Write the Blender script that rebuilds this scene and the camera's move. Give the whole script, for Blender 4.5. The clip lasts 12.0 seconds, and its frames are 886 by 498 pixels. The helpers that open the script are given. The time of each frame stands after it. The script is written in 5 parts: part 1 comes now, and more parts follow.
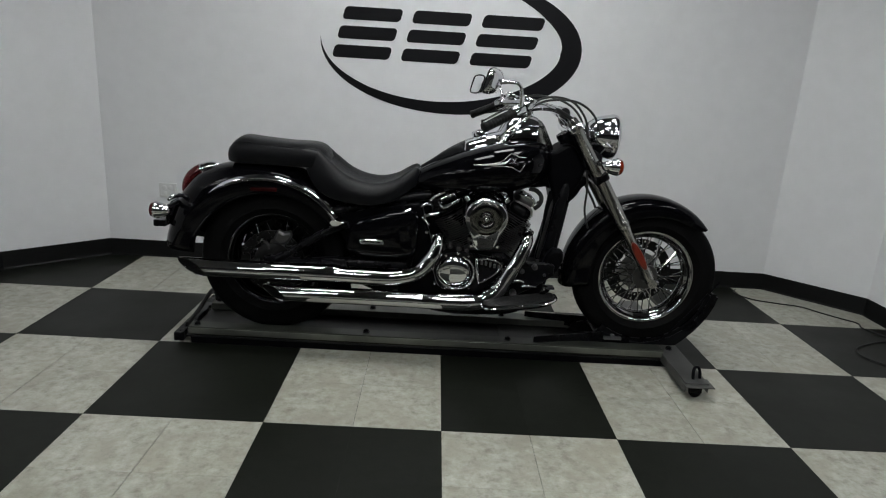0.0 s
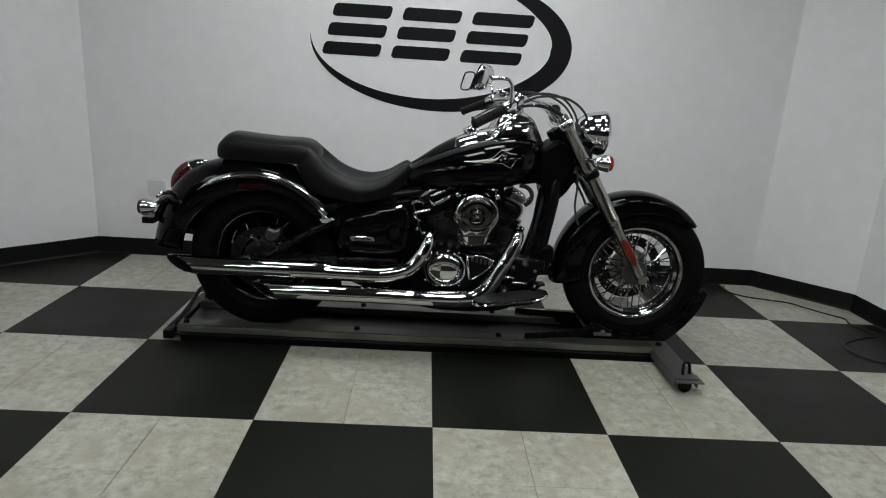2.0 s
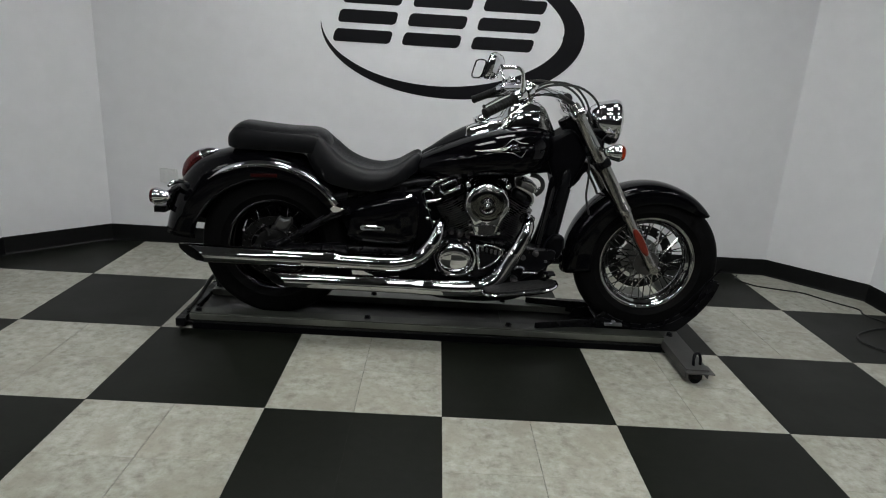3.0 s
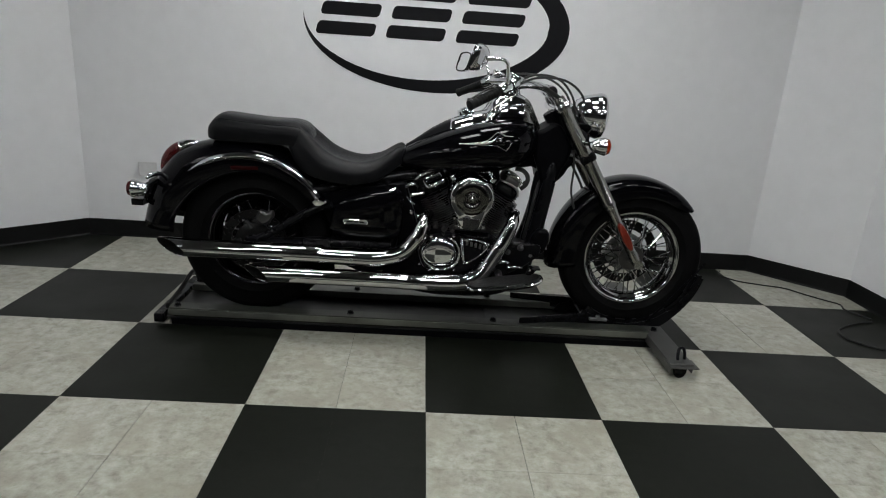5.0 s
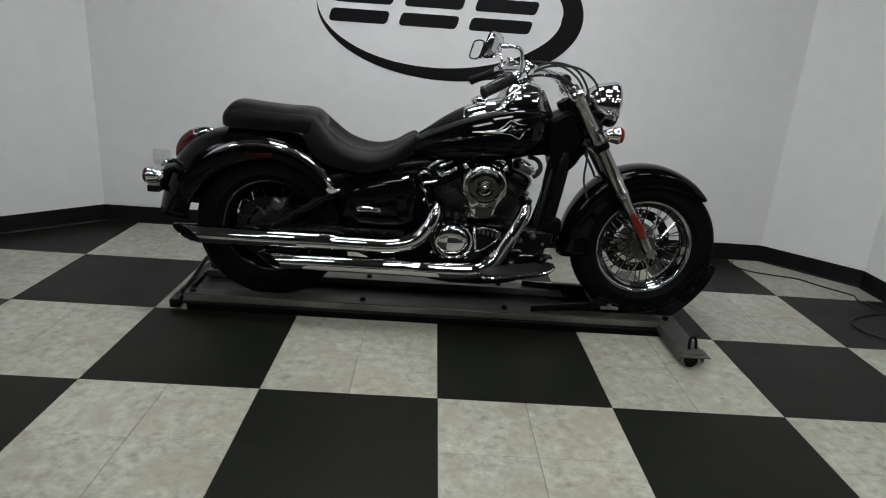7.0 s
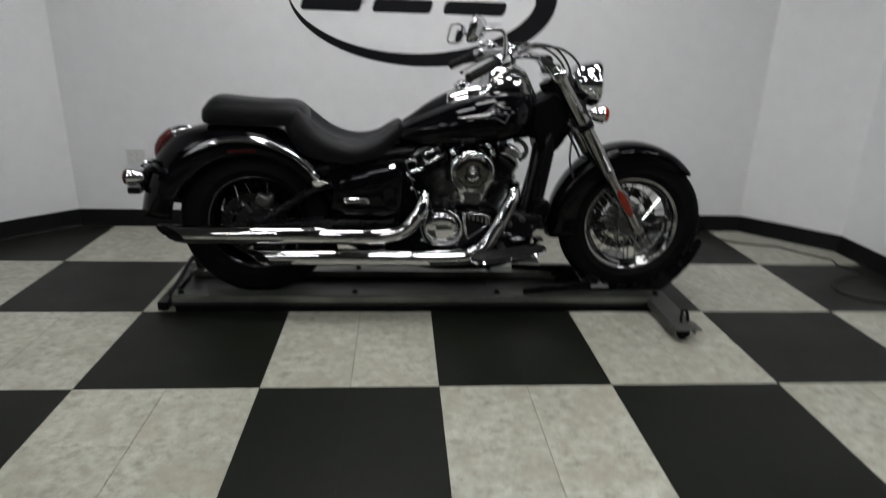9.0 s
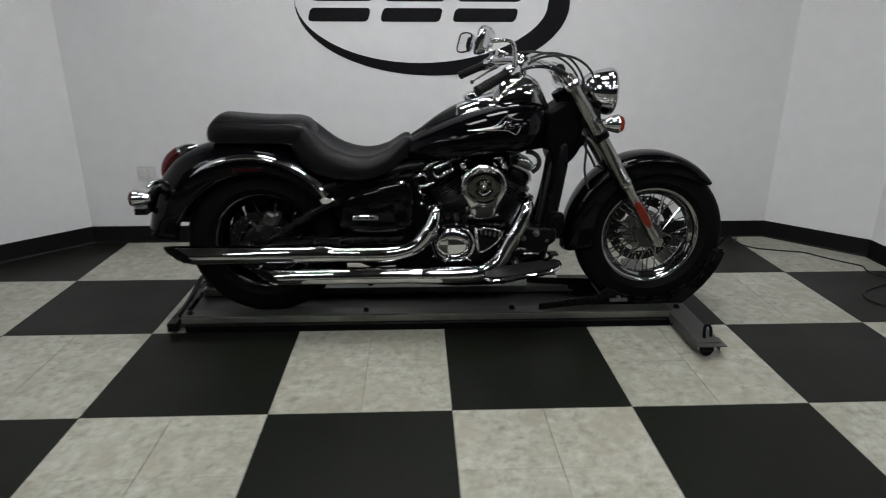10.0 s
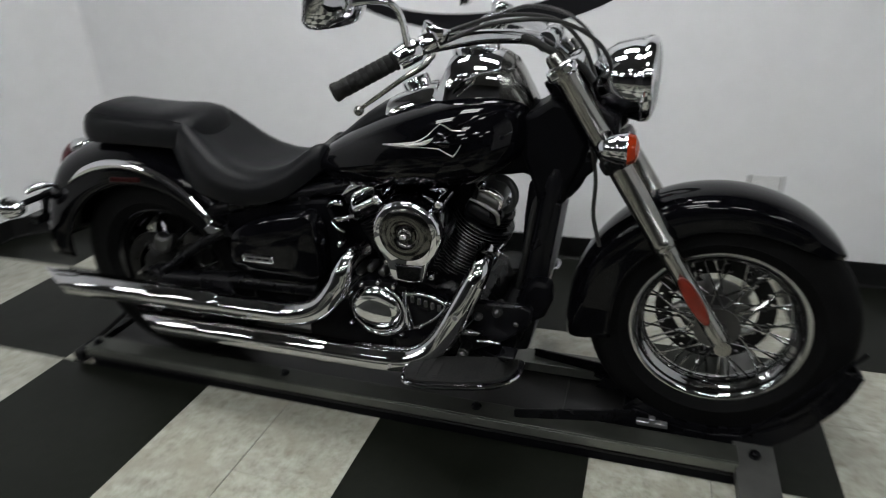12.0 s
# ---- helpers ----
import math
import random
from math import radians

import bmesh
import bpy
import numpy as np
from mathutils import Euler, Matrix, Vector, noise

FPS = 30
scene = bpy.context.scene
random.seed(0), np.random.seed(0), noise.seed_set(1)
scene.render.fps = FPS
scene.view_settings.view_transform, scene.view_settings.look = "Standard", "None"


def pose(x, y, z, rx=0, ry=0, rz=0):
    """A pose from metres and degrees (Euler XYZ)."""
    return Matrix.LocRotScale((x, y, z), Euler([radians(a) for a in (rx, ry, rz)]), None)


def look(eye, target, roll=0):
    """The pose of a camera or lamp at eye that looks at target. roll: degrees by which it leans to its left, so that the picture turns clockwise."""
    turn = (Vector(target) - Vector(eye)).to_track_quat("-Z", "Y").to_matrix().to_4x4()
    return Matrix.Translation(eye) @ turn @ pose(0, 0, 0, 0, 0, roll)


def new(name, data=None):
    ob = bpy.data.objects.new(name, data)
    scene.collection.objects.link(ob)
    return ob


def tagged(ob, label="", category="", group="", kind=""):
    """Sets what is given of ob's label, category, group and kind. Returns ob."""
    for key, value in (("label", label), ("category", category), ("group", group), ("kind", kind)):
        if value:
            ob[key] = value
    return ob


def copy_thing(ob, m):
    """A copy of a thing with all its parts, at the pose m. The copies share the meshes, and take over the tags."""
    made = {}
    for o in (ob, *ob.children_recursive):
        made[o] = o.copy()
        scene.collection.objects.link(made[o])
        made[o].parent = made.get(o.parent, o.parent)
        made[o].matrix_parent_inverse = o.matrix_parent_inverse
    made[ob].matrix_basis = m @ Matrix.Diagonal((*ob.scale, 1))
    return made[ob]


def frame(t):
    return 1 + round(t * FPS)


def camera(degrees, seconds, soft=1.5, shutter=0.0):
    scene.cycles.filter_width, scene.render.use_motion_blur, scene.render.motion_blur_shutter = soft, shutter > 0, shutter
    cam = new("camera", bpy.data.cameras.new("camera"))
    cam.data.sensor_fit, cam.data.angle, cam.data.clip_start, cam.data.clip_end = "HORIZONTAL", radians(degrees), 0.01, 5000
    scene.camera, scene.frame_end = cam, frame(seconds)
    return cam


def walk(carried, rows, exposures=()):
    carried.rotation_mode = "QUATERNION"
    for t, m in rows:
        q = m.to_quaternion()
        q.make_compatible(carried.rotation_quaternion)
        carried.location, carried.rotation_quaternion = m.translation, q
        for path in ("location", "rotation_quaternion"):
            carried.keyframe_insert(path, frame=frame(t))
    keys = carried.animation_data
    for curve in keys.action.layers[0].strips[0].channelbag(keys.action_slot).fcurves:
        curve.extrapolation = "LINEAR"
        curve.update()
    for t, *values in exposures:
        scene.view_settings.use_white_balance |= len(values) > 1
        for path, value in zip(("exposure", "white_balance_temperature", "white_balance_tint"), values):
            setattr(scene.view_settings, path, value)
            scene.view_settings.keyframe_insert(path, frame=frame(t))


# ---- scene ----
cam = camera(70.2, 12.0, soft=1.1, shutter=0.9)
PATH = [
    (0, (-0.077, -1.924, 1.173), (-0.032, 0.005, 0.646), 3.5),
    (0.5, (-0.08, -1.917, 1.162), (-0.041, 0.012, 0.637), 4.0),
    (1, (-0.078, -1.913, 1.162), (-0.054, 0.014, 0.628), 3.8),
    (1.5, (-0.074, -1.912, 1.173), (-0.007, 0.015, 0.64), 3.6),
    (2, (-0.077, -1.924, 1.164), (-0.002, 0.004, 0.635), 3.6),
    (2.5, (-0.079, -1.927, 1.165), (-0.025, -0.003, 0.62), 3.6),
    (2.7, (-0.073, -1.924, 1.18), (-0.032, -0.008, 0.61), 3.5),
    (4.5, (-0.073, -1.896, 1.159), (-0.008, 0.017, 0.58), 4.1),
    (5, (-0.07, -1.895, 1.157), (0.021, 0.017, 0.579), 4.0),
    (5.5, (-0.069, -1.901, 1.158), (0.012, 0.011, 0.576), 4.1),
    (6, (-0.077, -1.902, 1.154), (-0.004, 0.008, 0.564), 4.2),
    (6.5, (-0.076, -1.903, 1.157), (-0.007, 0.003, 0.556), 4.1),
    (7, (-0.079, -1.907, 1.156), (-0.018, -0.004, 0.542), 4.1),
    (8.8, (-0.122, -1.89, 1.159), (-0.015, 0.01, 0.546), 2.7),
    (9, (-0.146, -1.894, 1.16), (-0.003, -0.01, 0.505), 1.8),
    (9.3, (-0.182, -1.897, 1.164), (0.089, -0.046, 0.465), 4.5),
    (9.5, (-0.179, -1.88, 1.174), (0.013, 0.001, 0.521), 1.8),
    (9.7, (-0.213, -1.845, 1.180), (-0.102, 0.041, 0.528), -0.1),
    (10, (-0.111, -1.81, 1.195), (-0.029, 0.079, 0.543), 0.2),
    (10.2, (-0.042, -1.743, 1.164), (-0.058, 0.145, 0.505), -2.0),
    (10.5, (0.12, -1.64, 1.221), (-0.04, 0.234, 0.54), 1.4),
    (10.7, (0.205, -1.577, 1.248), (-0.078, 0.292, 0.594), -0.3),
    (11, (0.249, -1.425, 1.221), (-0.122, 0.424, 0.555), -1.4),
    (11.2, (0.330, -1.254, 1.209), (-0.027, 0.553, 0.428), -0.5),
    (11.5, (0.431, -1.016, 1.212), (0.147, 0.834, 0.509), 0.3),
    (11.8, (0.582, -0.845, 1.195), (0.150, 0.959, 0.444), -1.3),
    (12, (0.690, -0.739, 1.231), (0.094, 0.979, 0.397), -2.6),
]
walk(cam, [(t, look(eye, target, roll)) for t, eye, target, roll in PATH],
     [(0, -0.75, 6500, 10), (4.5, -0.68, 6560, 11), (7, -0.68, 6560, 11), (9, -0.64, 6600, 12.5), (11, -0.63, 6540, 11.5), (12, -0.40, 6530, 11)])


# ---- light ----
world = bpy.data.worlds.new("world")
scene.world = world
world.use_nodes = True
world.node_tree.nodes["Background"].inputs[0].default_value = (0.5, 0.52, 0.55, 1)
world.node_tree.nodes["Background"].inputs[1].default_value = 0.02
LAMP = 36.0          # strength of the fluorescent diffusers


# ---- materials ----
def material(name, colour, rough=0.5, metal=0.0, coat=0.0, bump=0.0, scale=40.0, vary=0.0, fine=0.0, spec=0.5, wear=0.0):
    """Principled surface with variation at two scales and a fine relief."""
    m = bpy.data.materials.new(name)
    m.use_nodes = True
    nt = m.node_tree
    b = nt.nodes["Principled BSDF"]
    b.inputs["Base Color"].default_value = (*colour, 1)
    b.inputs["Roughness"].default_value = rough
    b.inputs["Metallic"].default_value = metal
    b.inputs["Coat Weight"].default_value = coat
    b.inputs["Coat Roughness"].default_value = 0.03
    b.inputs["Specular IOR Level"].default_value = spec
    tc = nt.nodes.new("ShaderNodeTexCoord")
    if vary or wear:
        n1 = nt.nodes.new("ShaderNodeTexNoise")
        n1.inputs["Scale"].default_value = scale * 0.12
        n1.inputs["Detail"].default_value = 5
        nt.links.new(tc.outputs["Object"], n1.inputs["Vector"])
        ramp = nt.nodes.new("ShaderNodeValToRGB")
        ramp.color_ramp.elements[0].position, ramp.color_ramp.elements[1].position = 0.32, 0.68
        lo, hi = 1 - vary, 1 + vary
        ramp.color_ramp.elements[0].color = (*[min(1, c * lo) for c in colour], 1)
        ramp.color_ramp.elements[1].color = (*[min(1, c * hi) for c in colour], 1)
        nt.links.new(n1.outputs["Fac"], ramp.inputs["Fac"])
        nt.links.new(ramp.outputs["Color"], b.inputs["Base Color"])
        rr = nt.nodes.new("ShaderNodeMapRange")
        rr.inputs["To Min"].default_value = max(0.0, rough - wear)
        rr.inputs["To Max"].default_value = min(1.0, rough + wear)
        nt.links.new(n1.outputs["Fac"], rr.inputs["Value"])
        nt.links.new(rr.outputs["Result"], b.inputs["Roughness"])
    if bump:
        n2 = nt.nodes.new("ShaderNodeTexNoise")
        n2.inputs["Scale"].default_value = scale
        n2.inputs["Detail"].default_value = 4
        nt.links.new(tc.outputs["Object"], n2.inputs["Vector"])
        bp = nt.nodes.new("ShaderNodeBump")
        bp.inputs["Strength"].default_value = bump
        bp.inputs["Distance"].default_value = 0.002
        nt.links.new(n2.outputs["Fac"], bp.inputs["Height"])
        nt.links.new(bp.outputs["Normal"], b.inputs["Normal"])
    return m


def tile_material(name, base, light, dark, stain, rough, spec):
    """Mottled vinyl composition tile: cloudy chips at two sizes, warm stains, a fine speckle and a shade that differs from tile to tile."""
    m = bpy.data.materials.new(name)
    m.use_nodes = True
    nt = m.node_tree
    b = nt.nodes["Principled BSDF"]
    b.inputs["Specular IOR Level"].default_value = spec
    geo = nt.nodes.new("ShaderNodeNewGeometry")
    info = nt.nodes.new("ShaderNodeObjectInfo")
    shift = nt.nodes.new("ShaderNodeVectorMath")
    shift.operation = "MULTIPLY_ADD"
    nt.links.new(info.outputs["Random"], shift.inputs[0])
    shift.inputs[1].default_value = (37, 53, 11)
    nt.links.new(geo.outputs["Position"], shift.inputs[2])

    def clouds(scale, detail, roughness, distortion, source):
        n = nt.nodes.new("ShaderNodeTexNoise")
        for key, value in (("Scale", scale), ("Detail", detail), ("Roughness", roughness), ("Distortion", distortion)):
            n.inputs[key].default_value = value
        nt.links.new(source, n.inputs["Vector"])
        return n.outputs["Fac"]

    def span(value, a, b_, lo, hi):
        n = nt.nodes.new("ShaderNodeMapRange")
        for key, v in (("From Min", a), ("From Max", b_), ("To Min", lo), ("To Max", hi)):
            n.inputs[key].default_value = v
        nt.links.new(value, n.inputs["Value"])
        return n.outputs["Result"]

    def times(a, b_):
        n = nt.nodes.new("ShaderNodeMath")
        n.operation = "MULTIPLY"
        nt.links.new(a, n.inputs[0])
        nt.links.new(b_, n.inputs[1])
        return n.outputs["Value"]

    chips = clouds(26.0, 6, 0.66, 0.15, shift.outputs["Vector"])
    ramp = nt.nodes.new("ShaderNodeValToRGB")
    e = ramp.color_ramp.elements
    e[0].position, e[0].color = 0.30, (*dark, 1)
    e[1].position, e[1].color = 0.68, (*light, 1)
    mid = e.new(0.46)
    mid.color = (*base, 1)
    nt.links.new(chips, ramp.inputs["Fac"])
    patch = clouds(5.5, 5, 0.6, 0.4, geo.outputs["Position"])
    mix = nt.nodes.new("ShaderNodeMix")
    mix.data_type = "RGBA"
    nt.links.new(span(patch, 0.46, 0.66, 0.0, 0.85), mix.inputs["Factor"])
    nt.links.new(ramp.outputs["Color"], mix.inputs["A"])
    mix.inputs["B"].default_value = (*stain, 1)
    fleck = clouds(75.0, 3, 0.5, 0.0, shift.outputs["Vector"])
    shade = times(times(span(info.outputs["Random"], 0, 1, 0.93, 1.05), span(fleck, 0.30, 0.44, 0.88, 1.0)), span(clouds(2.2, 3, 0.5, 0.0, geo.outputs["Position"]), 0.3, 0.7, 0.94, 1.05))
    mul = nt.nodes.new("ShaderNodeVectorMath")
    mul.operation = "SCALE"
    nt.links.new(mix.outputs["Result"], mul.inputs[0])
    nt.links.new(shade, mul.inputs["Scale"])
    nt.links.new(mul.outputs["Vector"], b.inputs["Base Color"])
    nt.links.new(span(clouds(3.0, 4, 0.5, 0.0, geo.outputs["Position"]), 0, 1, rough - 0.1, rough + 0.12), b.inputs["Roughness"])
    bp = nt.nodes.new("ShaderNodeBump")
    bp.inputs["Strength"].default_value, bp.inputs["Distance"].default_value = 0.14, 0.001
    nt.links.new(chips, bp.inputs["Height"])
    nt.links.new(bp.outputs["Normal"], b.inputs["Normal"])
    return m


def glow(name, colour, strength):
    m = bpy.data.materials.new(name)
    m.use_nodes = True
    b = m.node_tree.nodes["Principled BSDF"]
    b.inputs["Base Color"].default_value = (0.8, 0.8, 0.8, 1)
    b.inputs["Emission Color"].default_value = (*colour, 1)
    b.inputs["Emission Strength"].default_value = strength
    return m


def lens(name, colour, rough=0.06):
    m = bpy.data.materials.new(name)
    m.use_nodes = True
    b = m.node_tree.nodes["Principled BSDF"]
    b.inputs["Base Color"].default_value = (*colour, 1)
    b.inputs["Transmission Weight"].default_value = 0.55
    b.inputs["Roughness"].default_value = rough
    b.inputs["IOR"].default_value = 1.49
    return m


WALL = material("wall_paint", (0.745, 0.747, 0.764), 0.55, bump=0.12, scale=90, vary=0.02, wear=0.08)
CEIL = material("ceiling_tile", (0.10, 0.10, 0.10), 0.9, bump=0.4, scale=160, vary=0.03)
BACKROOM = material("back_wall_paint", (0.035, 0.035, 0.037), 0.6, bump=0.1, scale=80, vary=0.04)
VINYL_BASE = material("black_vinyl_base", (0.0034, 0.0036, 0.0036), 0.42, spec=0.13, bump=0.1, scale=60, vary=0.15, wear=0.08)
DECAL = material("black_wall_vinyl", (0.0045, 0.0045, 0.006), 0.45, spec=0.2, vary=0.1, scale=20, wear=0.05)
TILE_W = tile_material("cream_tile", (0.322, 0.321, 0.268), (0.440, 0.441, 0.395), (0.205, 0.197, 0.154), (0.290, 0.276, 0.222), 0.36, 0.5)
TILE_K = tile_material("black_tile", (0.0062, 0.0073, 0.0052), (0.0082, 0.0094, 0.0070), (0.0048, 0.0057, 0.0040), (0.0070, 0.0080, 0.0059), 0.42, 0.16)
GROUT = material("tile_joint", (0.022, 0.022, 0.020), 0.8, vary=0.2, scale=30)
PAINT = material("black_gloss_paint", (0.0020, 0.0020, 0.0027), 0.045, spec=0.155, vary=0.2, scale=12)
CHROME = material("chrome", (0.66, 0.66, 0.68), 0.03, 1.0, vary=0.05, scale=30, wear=0.015)
PIPECHROME = material("exhaust_chrome", (0.52, 0.515, 0.52), 0.05, 1.0, bump=0.004, scale=14, vary=0.06, wear=0.03)
BRUSHED = material("polished_alloy", (0.30, 0.296, 0.282), 0.22, 1.0, bump=0.006, scale=260, vary=0.02, wear=0.015)
DULL = material("cast_alloy", (0.30, 0.30, 0.31), 0.42, 1.0, bump=0.25, scale=220, vary=0.1, wear=0.08)
RIMCHROME = material("rim_chrome", (0.36, 0.36, 0.36), 0.06, 1.0, vary=0.08, scale=40, wear=0.03)
CARRIER = material("carrier_alloy", (0.19, 0.19, 0.185), 0.34, 1.0, bump=0.05, scale=200, vary=0.12, wear=0.06)
BADGE = material("bright_badge_metal", (0.62, 0.62, 0.61), 0.30, 1.0, vary=0.06, scale=60, wear=0.05)
DISH = material("satin_chrome", (0.115, 0.113, 0.107), 0.15, 1.0, vary=0.06, scale=60, wear=0.04)
CASTDARK = material("dark_cast_alloy", (0.10, 0.10, 0.10), 0.38, 1.0, bump=0.08, scale=220, vary=0.12, wear=0.08)
FINEDGE = material("bare_fin_edge", (0.30, 0.30, 0.29), 0.34, 1.0, bump=0.05, scale=220, vary=0.12, wear=0.08)
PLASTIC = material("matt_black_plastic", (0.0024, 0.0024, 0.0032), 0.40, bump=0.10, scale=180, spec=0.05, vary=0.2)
# Near-black steel; the shade inside the wheels is put into its colour.
DARKDISC = material("shaded_disc_steel", (0.014, 0.014, 0.014), 0.4, 0.8, vary=0.2, scale=90, wear=0.1)
# Very dark, rough inside of the tail pipes.
PIPEDARK = material("dark_pipe_inside", (0.006, 0.006, 0.006), 0.85, spec=0.1, bump=0.2, scale=200, vary=0.3)
# Smoked metal; also holds the rear rim's shade and the air cleaner foot's dark reflection.
DARKCHROME = material("smoked_and_shaded_chrome", (0.065, 0.065, 0.07), 0.14, 1.0, vary=0.15, scale=40, wear=0.06)
SATIN = material("satin_black_metal", (0.0034, 0.0034, 0.0043), 0.28, spec=0.13, bump=0.1, scale=150, vary=0.2, wear=0.08)
RUBBER = material("tyre_rubber", (0.0034, 0.0034, 0.0036), 0.62, spec=0.06, bump=0.3, scale=120, vary=0.2, wear=0.1)
GRIP = material("grip_rubber", (0.0075, 0.0075, 0.0075), 0.55, spec=0.2, bump=0.6, scale=300, vary=0.2)
LEATHER = material("black_seat_vinyl", (0.0036, 0.0038, 0.0048), 0.36, spec=0.16, bump=0.40, scale=260, vary=0.2, wear=0.08)
RAIL = material("worn_rail_steel", (0.044, 0.047, 0.040), 0.38, 0.6, bump=0.15, scale=70, vary=0.25, wear=0.12)
STEEL = material("grey_dolly_steel", (0.085, 0.085, 0.082), 0.42, 0.6, bump=0.15, scale=70, vary=0.22, wear=0.12)
LIPSTEEL = material("pale_rail_steel", (0.135, 0.140, 0.124), 0.40, 0.7, bump=0.12, scale=70, vary=0.25, wear=0.12)
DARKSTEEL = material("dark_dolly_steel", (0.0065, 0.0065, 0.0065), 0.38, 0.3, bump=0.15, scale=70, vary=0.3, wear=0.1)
ORANGE = lens("orange_lens", (0.50, 0.050, 0.012))
RED = lens("red_lens", (0.085, 0.003, 0.004), 0.12)
REFL_O = material("orange_reflector", (0.14, 0.014, 0.006), 0.28, bump=0.3, scale=400, vary=0.1)
REFL_R = material("red_reflector", (0.020, 0.0012, 0.0016), 0.3, spec=0.10, vary=0.1)
GLASS = lens("clear_lens", (0.92, 0.93, 0.94), 0.02)
MIRROR = material("mirror_glass", (0.88, 0.88, 0.88), 0.01, 1.0)
DIAL = material("dial_face", (0.75, 0.75, 0.72), 0.4, coat=1.0, vary=0.04)
CABLE = material("black_cable_sheath", (0.0065, 0.0065, 0.0065), 0.5, vary=0.2, bump=0.1)
DARKLOUVRE = material("louvre_metal", (0.10, 0.10, 0.10), 0.5, 0.6, vary=0.05)
GREYBOX = material("dark_box_plastic", (0.02, 0.02, 0.022), 0.5, vary=0.1, bump=0.05)
FRAMEWHITE = material("white_enamel", (0.62, 0.62, 0.62), 0.5, spec=0.2, vary=0.03, bump=0.05)
TUBE = glow("diffuser", (0.96, 0.99, 0.982), LAMP)


# ---- mesh tools ----
def ip(x, xs, ys):
    return float(np.interp(x, xs, ys))


def mesh_object(name, bm, mat, sharp=38):
    me = bpy.data.meshes.new(name)
    bmesh.ops.recalc_face_normals(bm, faces=bm.faces[:])
    bm.to_mesh(me)
    bm.free()
    me.materials.append(mat)
    me.polygons.foreach_set("use_smooth", [True] * len(me.polygons))
    me.set_sharp_from_angle(angle=radians(sharp))
    return new(name, me)


def part(name, bm, mat, parent, label="", solid=0.0, bevel=0.0):
    ob = mesh_object(name, bm, mat)
    ob.parent = parent
    if label:
        tagged(ob, label)
    if solid:
        mod = ob.modifiers.new("thick", "SOLIDIFY")
        mod.thickness, mod.offset = solid, 0
    if bevel:
        mod = ob.modifiers.new("soft", "BEVEL")
        mod.width, mod.segments, mod.limit_method, mod.angle_limit = bevel, 2, "ANGLE", radians(40)
    return ob


def again(ob, m, parent=None):
    """The same mesh once more, as an object of its own."""
    o = ob.copy()
    scene.collection.objects.link(o)
    o.parent = parent or ob.parent
    o.matrix_basis = m
    return o


def spline(pts, n=6):
    """A smooth line through the points."""
    P = [Vector(p) for p in pts]
    P = [2 * P[0] - P[1]] + P + [2 * P[-1] - P[-2]]
    out = []
    for i in range(1, len(P) - 2):
        for k in range(n):
            t = k / n
            a, b, c, d = P[i - 1:i + 3]
            out.append(0.5 * (2 * b + (c - a) * t + (2 * a - 5 * b + 4 * c - d) * t * t + (3 * b - a - 3 * c + d) * t ** 3))
    return out + [P[-2]]


def bridge(bm, rings, closed=True, caps=True):
    V = [[bm.verts.new(p) for p in r] for r in rings]
    n = len(V[0])
    for a, b in zip(V, V[1:]):
        for i in range(n if closed else n - 1):
            j = (i + 1) % n
            bm.faces.new((a[i], a[j], b[j], b[i]))
    if caps and closed:
        bm.faces.new(V[0][::-1])
        bm.faces.new(V[-1])
    return V


def sweep(bm, pts, rad, seg=12, n=6, flat=1.0, caps=True):
    """A round bar along a smooth line; rad: one radius or one for each point."""
    line = spline(pts, n) if n else [Vector(p) for p in pts]
    if isinstance(rad, (int, float)):
        rr = [rad] * len(line)
    else:
        rr = [ip(i, np.linspace(0, len(line) - 1, len(rad)), rad) for i in range(len(line))]
    tan = [(line[min(i + 1, len(line) - 1)] - line[max(i - 1, 0)]).normalized() for i in range(len(line))]
    u = tan[0].orthogonal().normalized()
    rings = []
    for p, t, r in zip(line, tan, rr):
        u = (u - t * u.dot(t)).normalized()
        w = t.cross(u)
        rings.append([p + r * (math.cos(a) * u + flat * math.sin(a) * w) for a in (2 * math.pi * k / seg for k in range(seg))])
    bridge(bm, rings, True, caps)


NEAR = Matrix.Rotation(radians(90), 4, "X")      # a lathe's axis towards the bike's right side
AHEAD = Matrix.Rotation(radians(90), 4, "Y")     # a lathe's axis forwards


def lathe(bm, prof, m=Matrix(), seg=32, closed=False, sx=1.0, sy=1.0):
    """Turns (radius, along the axis) round z and sets it by m."""
    rings = [[m @ Vector((r * math.cos(a) * sx, r * math.sin(a) * sy, h)) for a in (2 * math.pi * k / seg for k in range(seg))] for r, h in prof]
    V = [[bm.verts.new(p) for p in r] for r in rings]
    pairs = list(zip(V, V[1:])) + ([(V[-1], V[0])] if closed else [])
    for a, b in pairs:
        for i in range(seg):
            j = (i + 1) % seg
            bm.faces.new((a[i], a[j], b[j], b[i]))
    if not closed:
        if prof[0][0] > 1e-4:
            bm.faces.new(V[0][::-1])
        if prof[-1][0] > 1e-4:
            bm.faces.new(V[-1])
    bmesh.ops.remove_doubles(bm, verts=bm.verts[:], dist=1e-6)


def block(bm, lo, hi, m=Matrix()):
    lo, hi = Vector(lo), Vector(hi)
    c = (lo + hi) / 2
    d = hi - lo
    bmesh.ops.create_cube(bm, size=1, matrix=m @ Matrix.Translation(c) @ Matrix.Diagonal((*d, 1)))


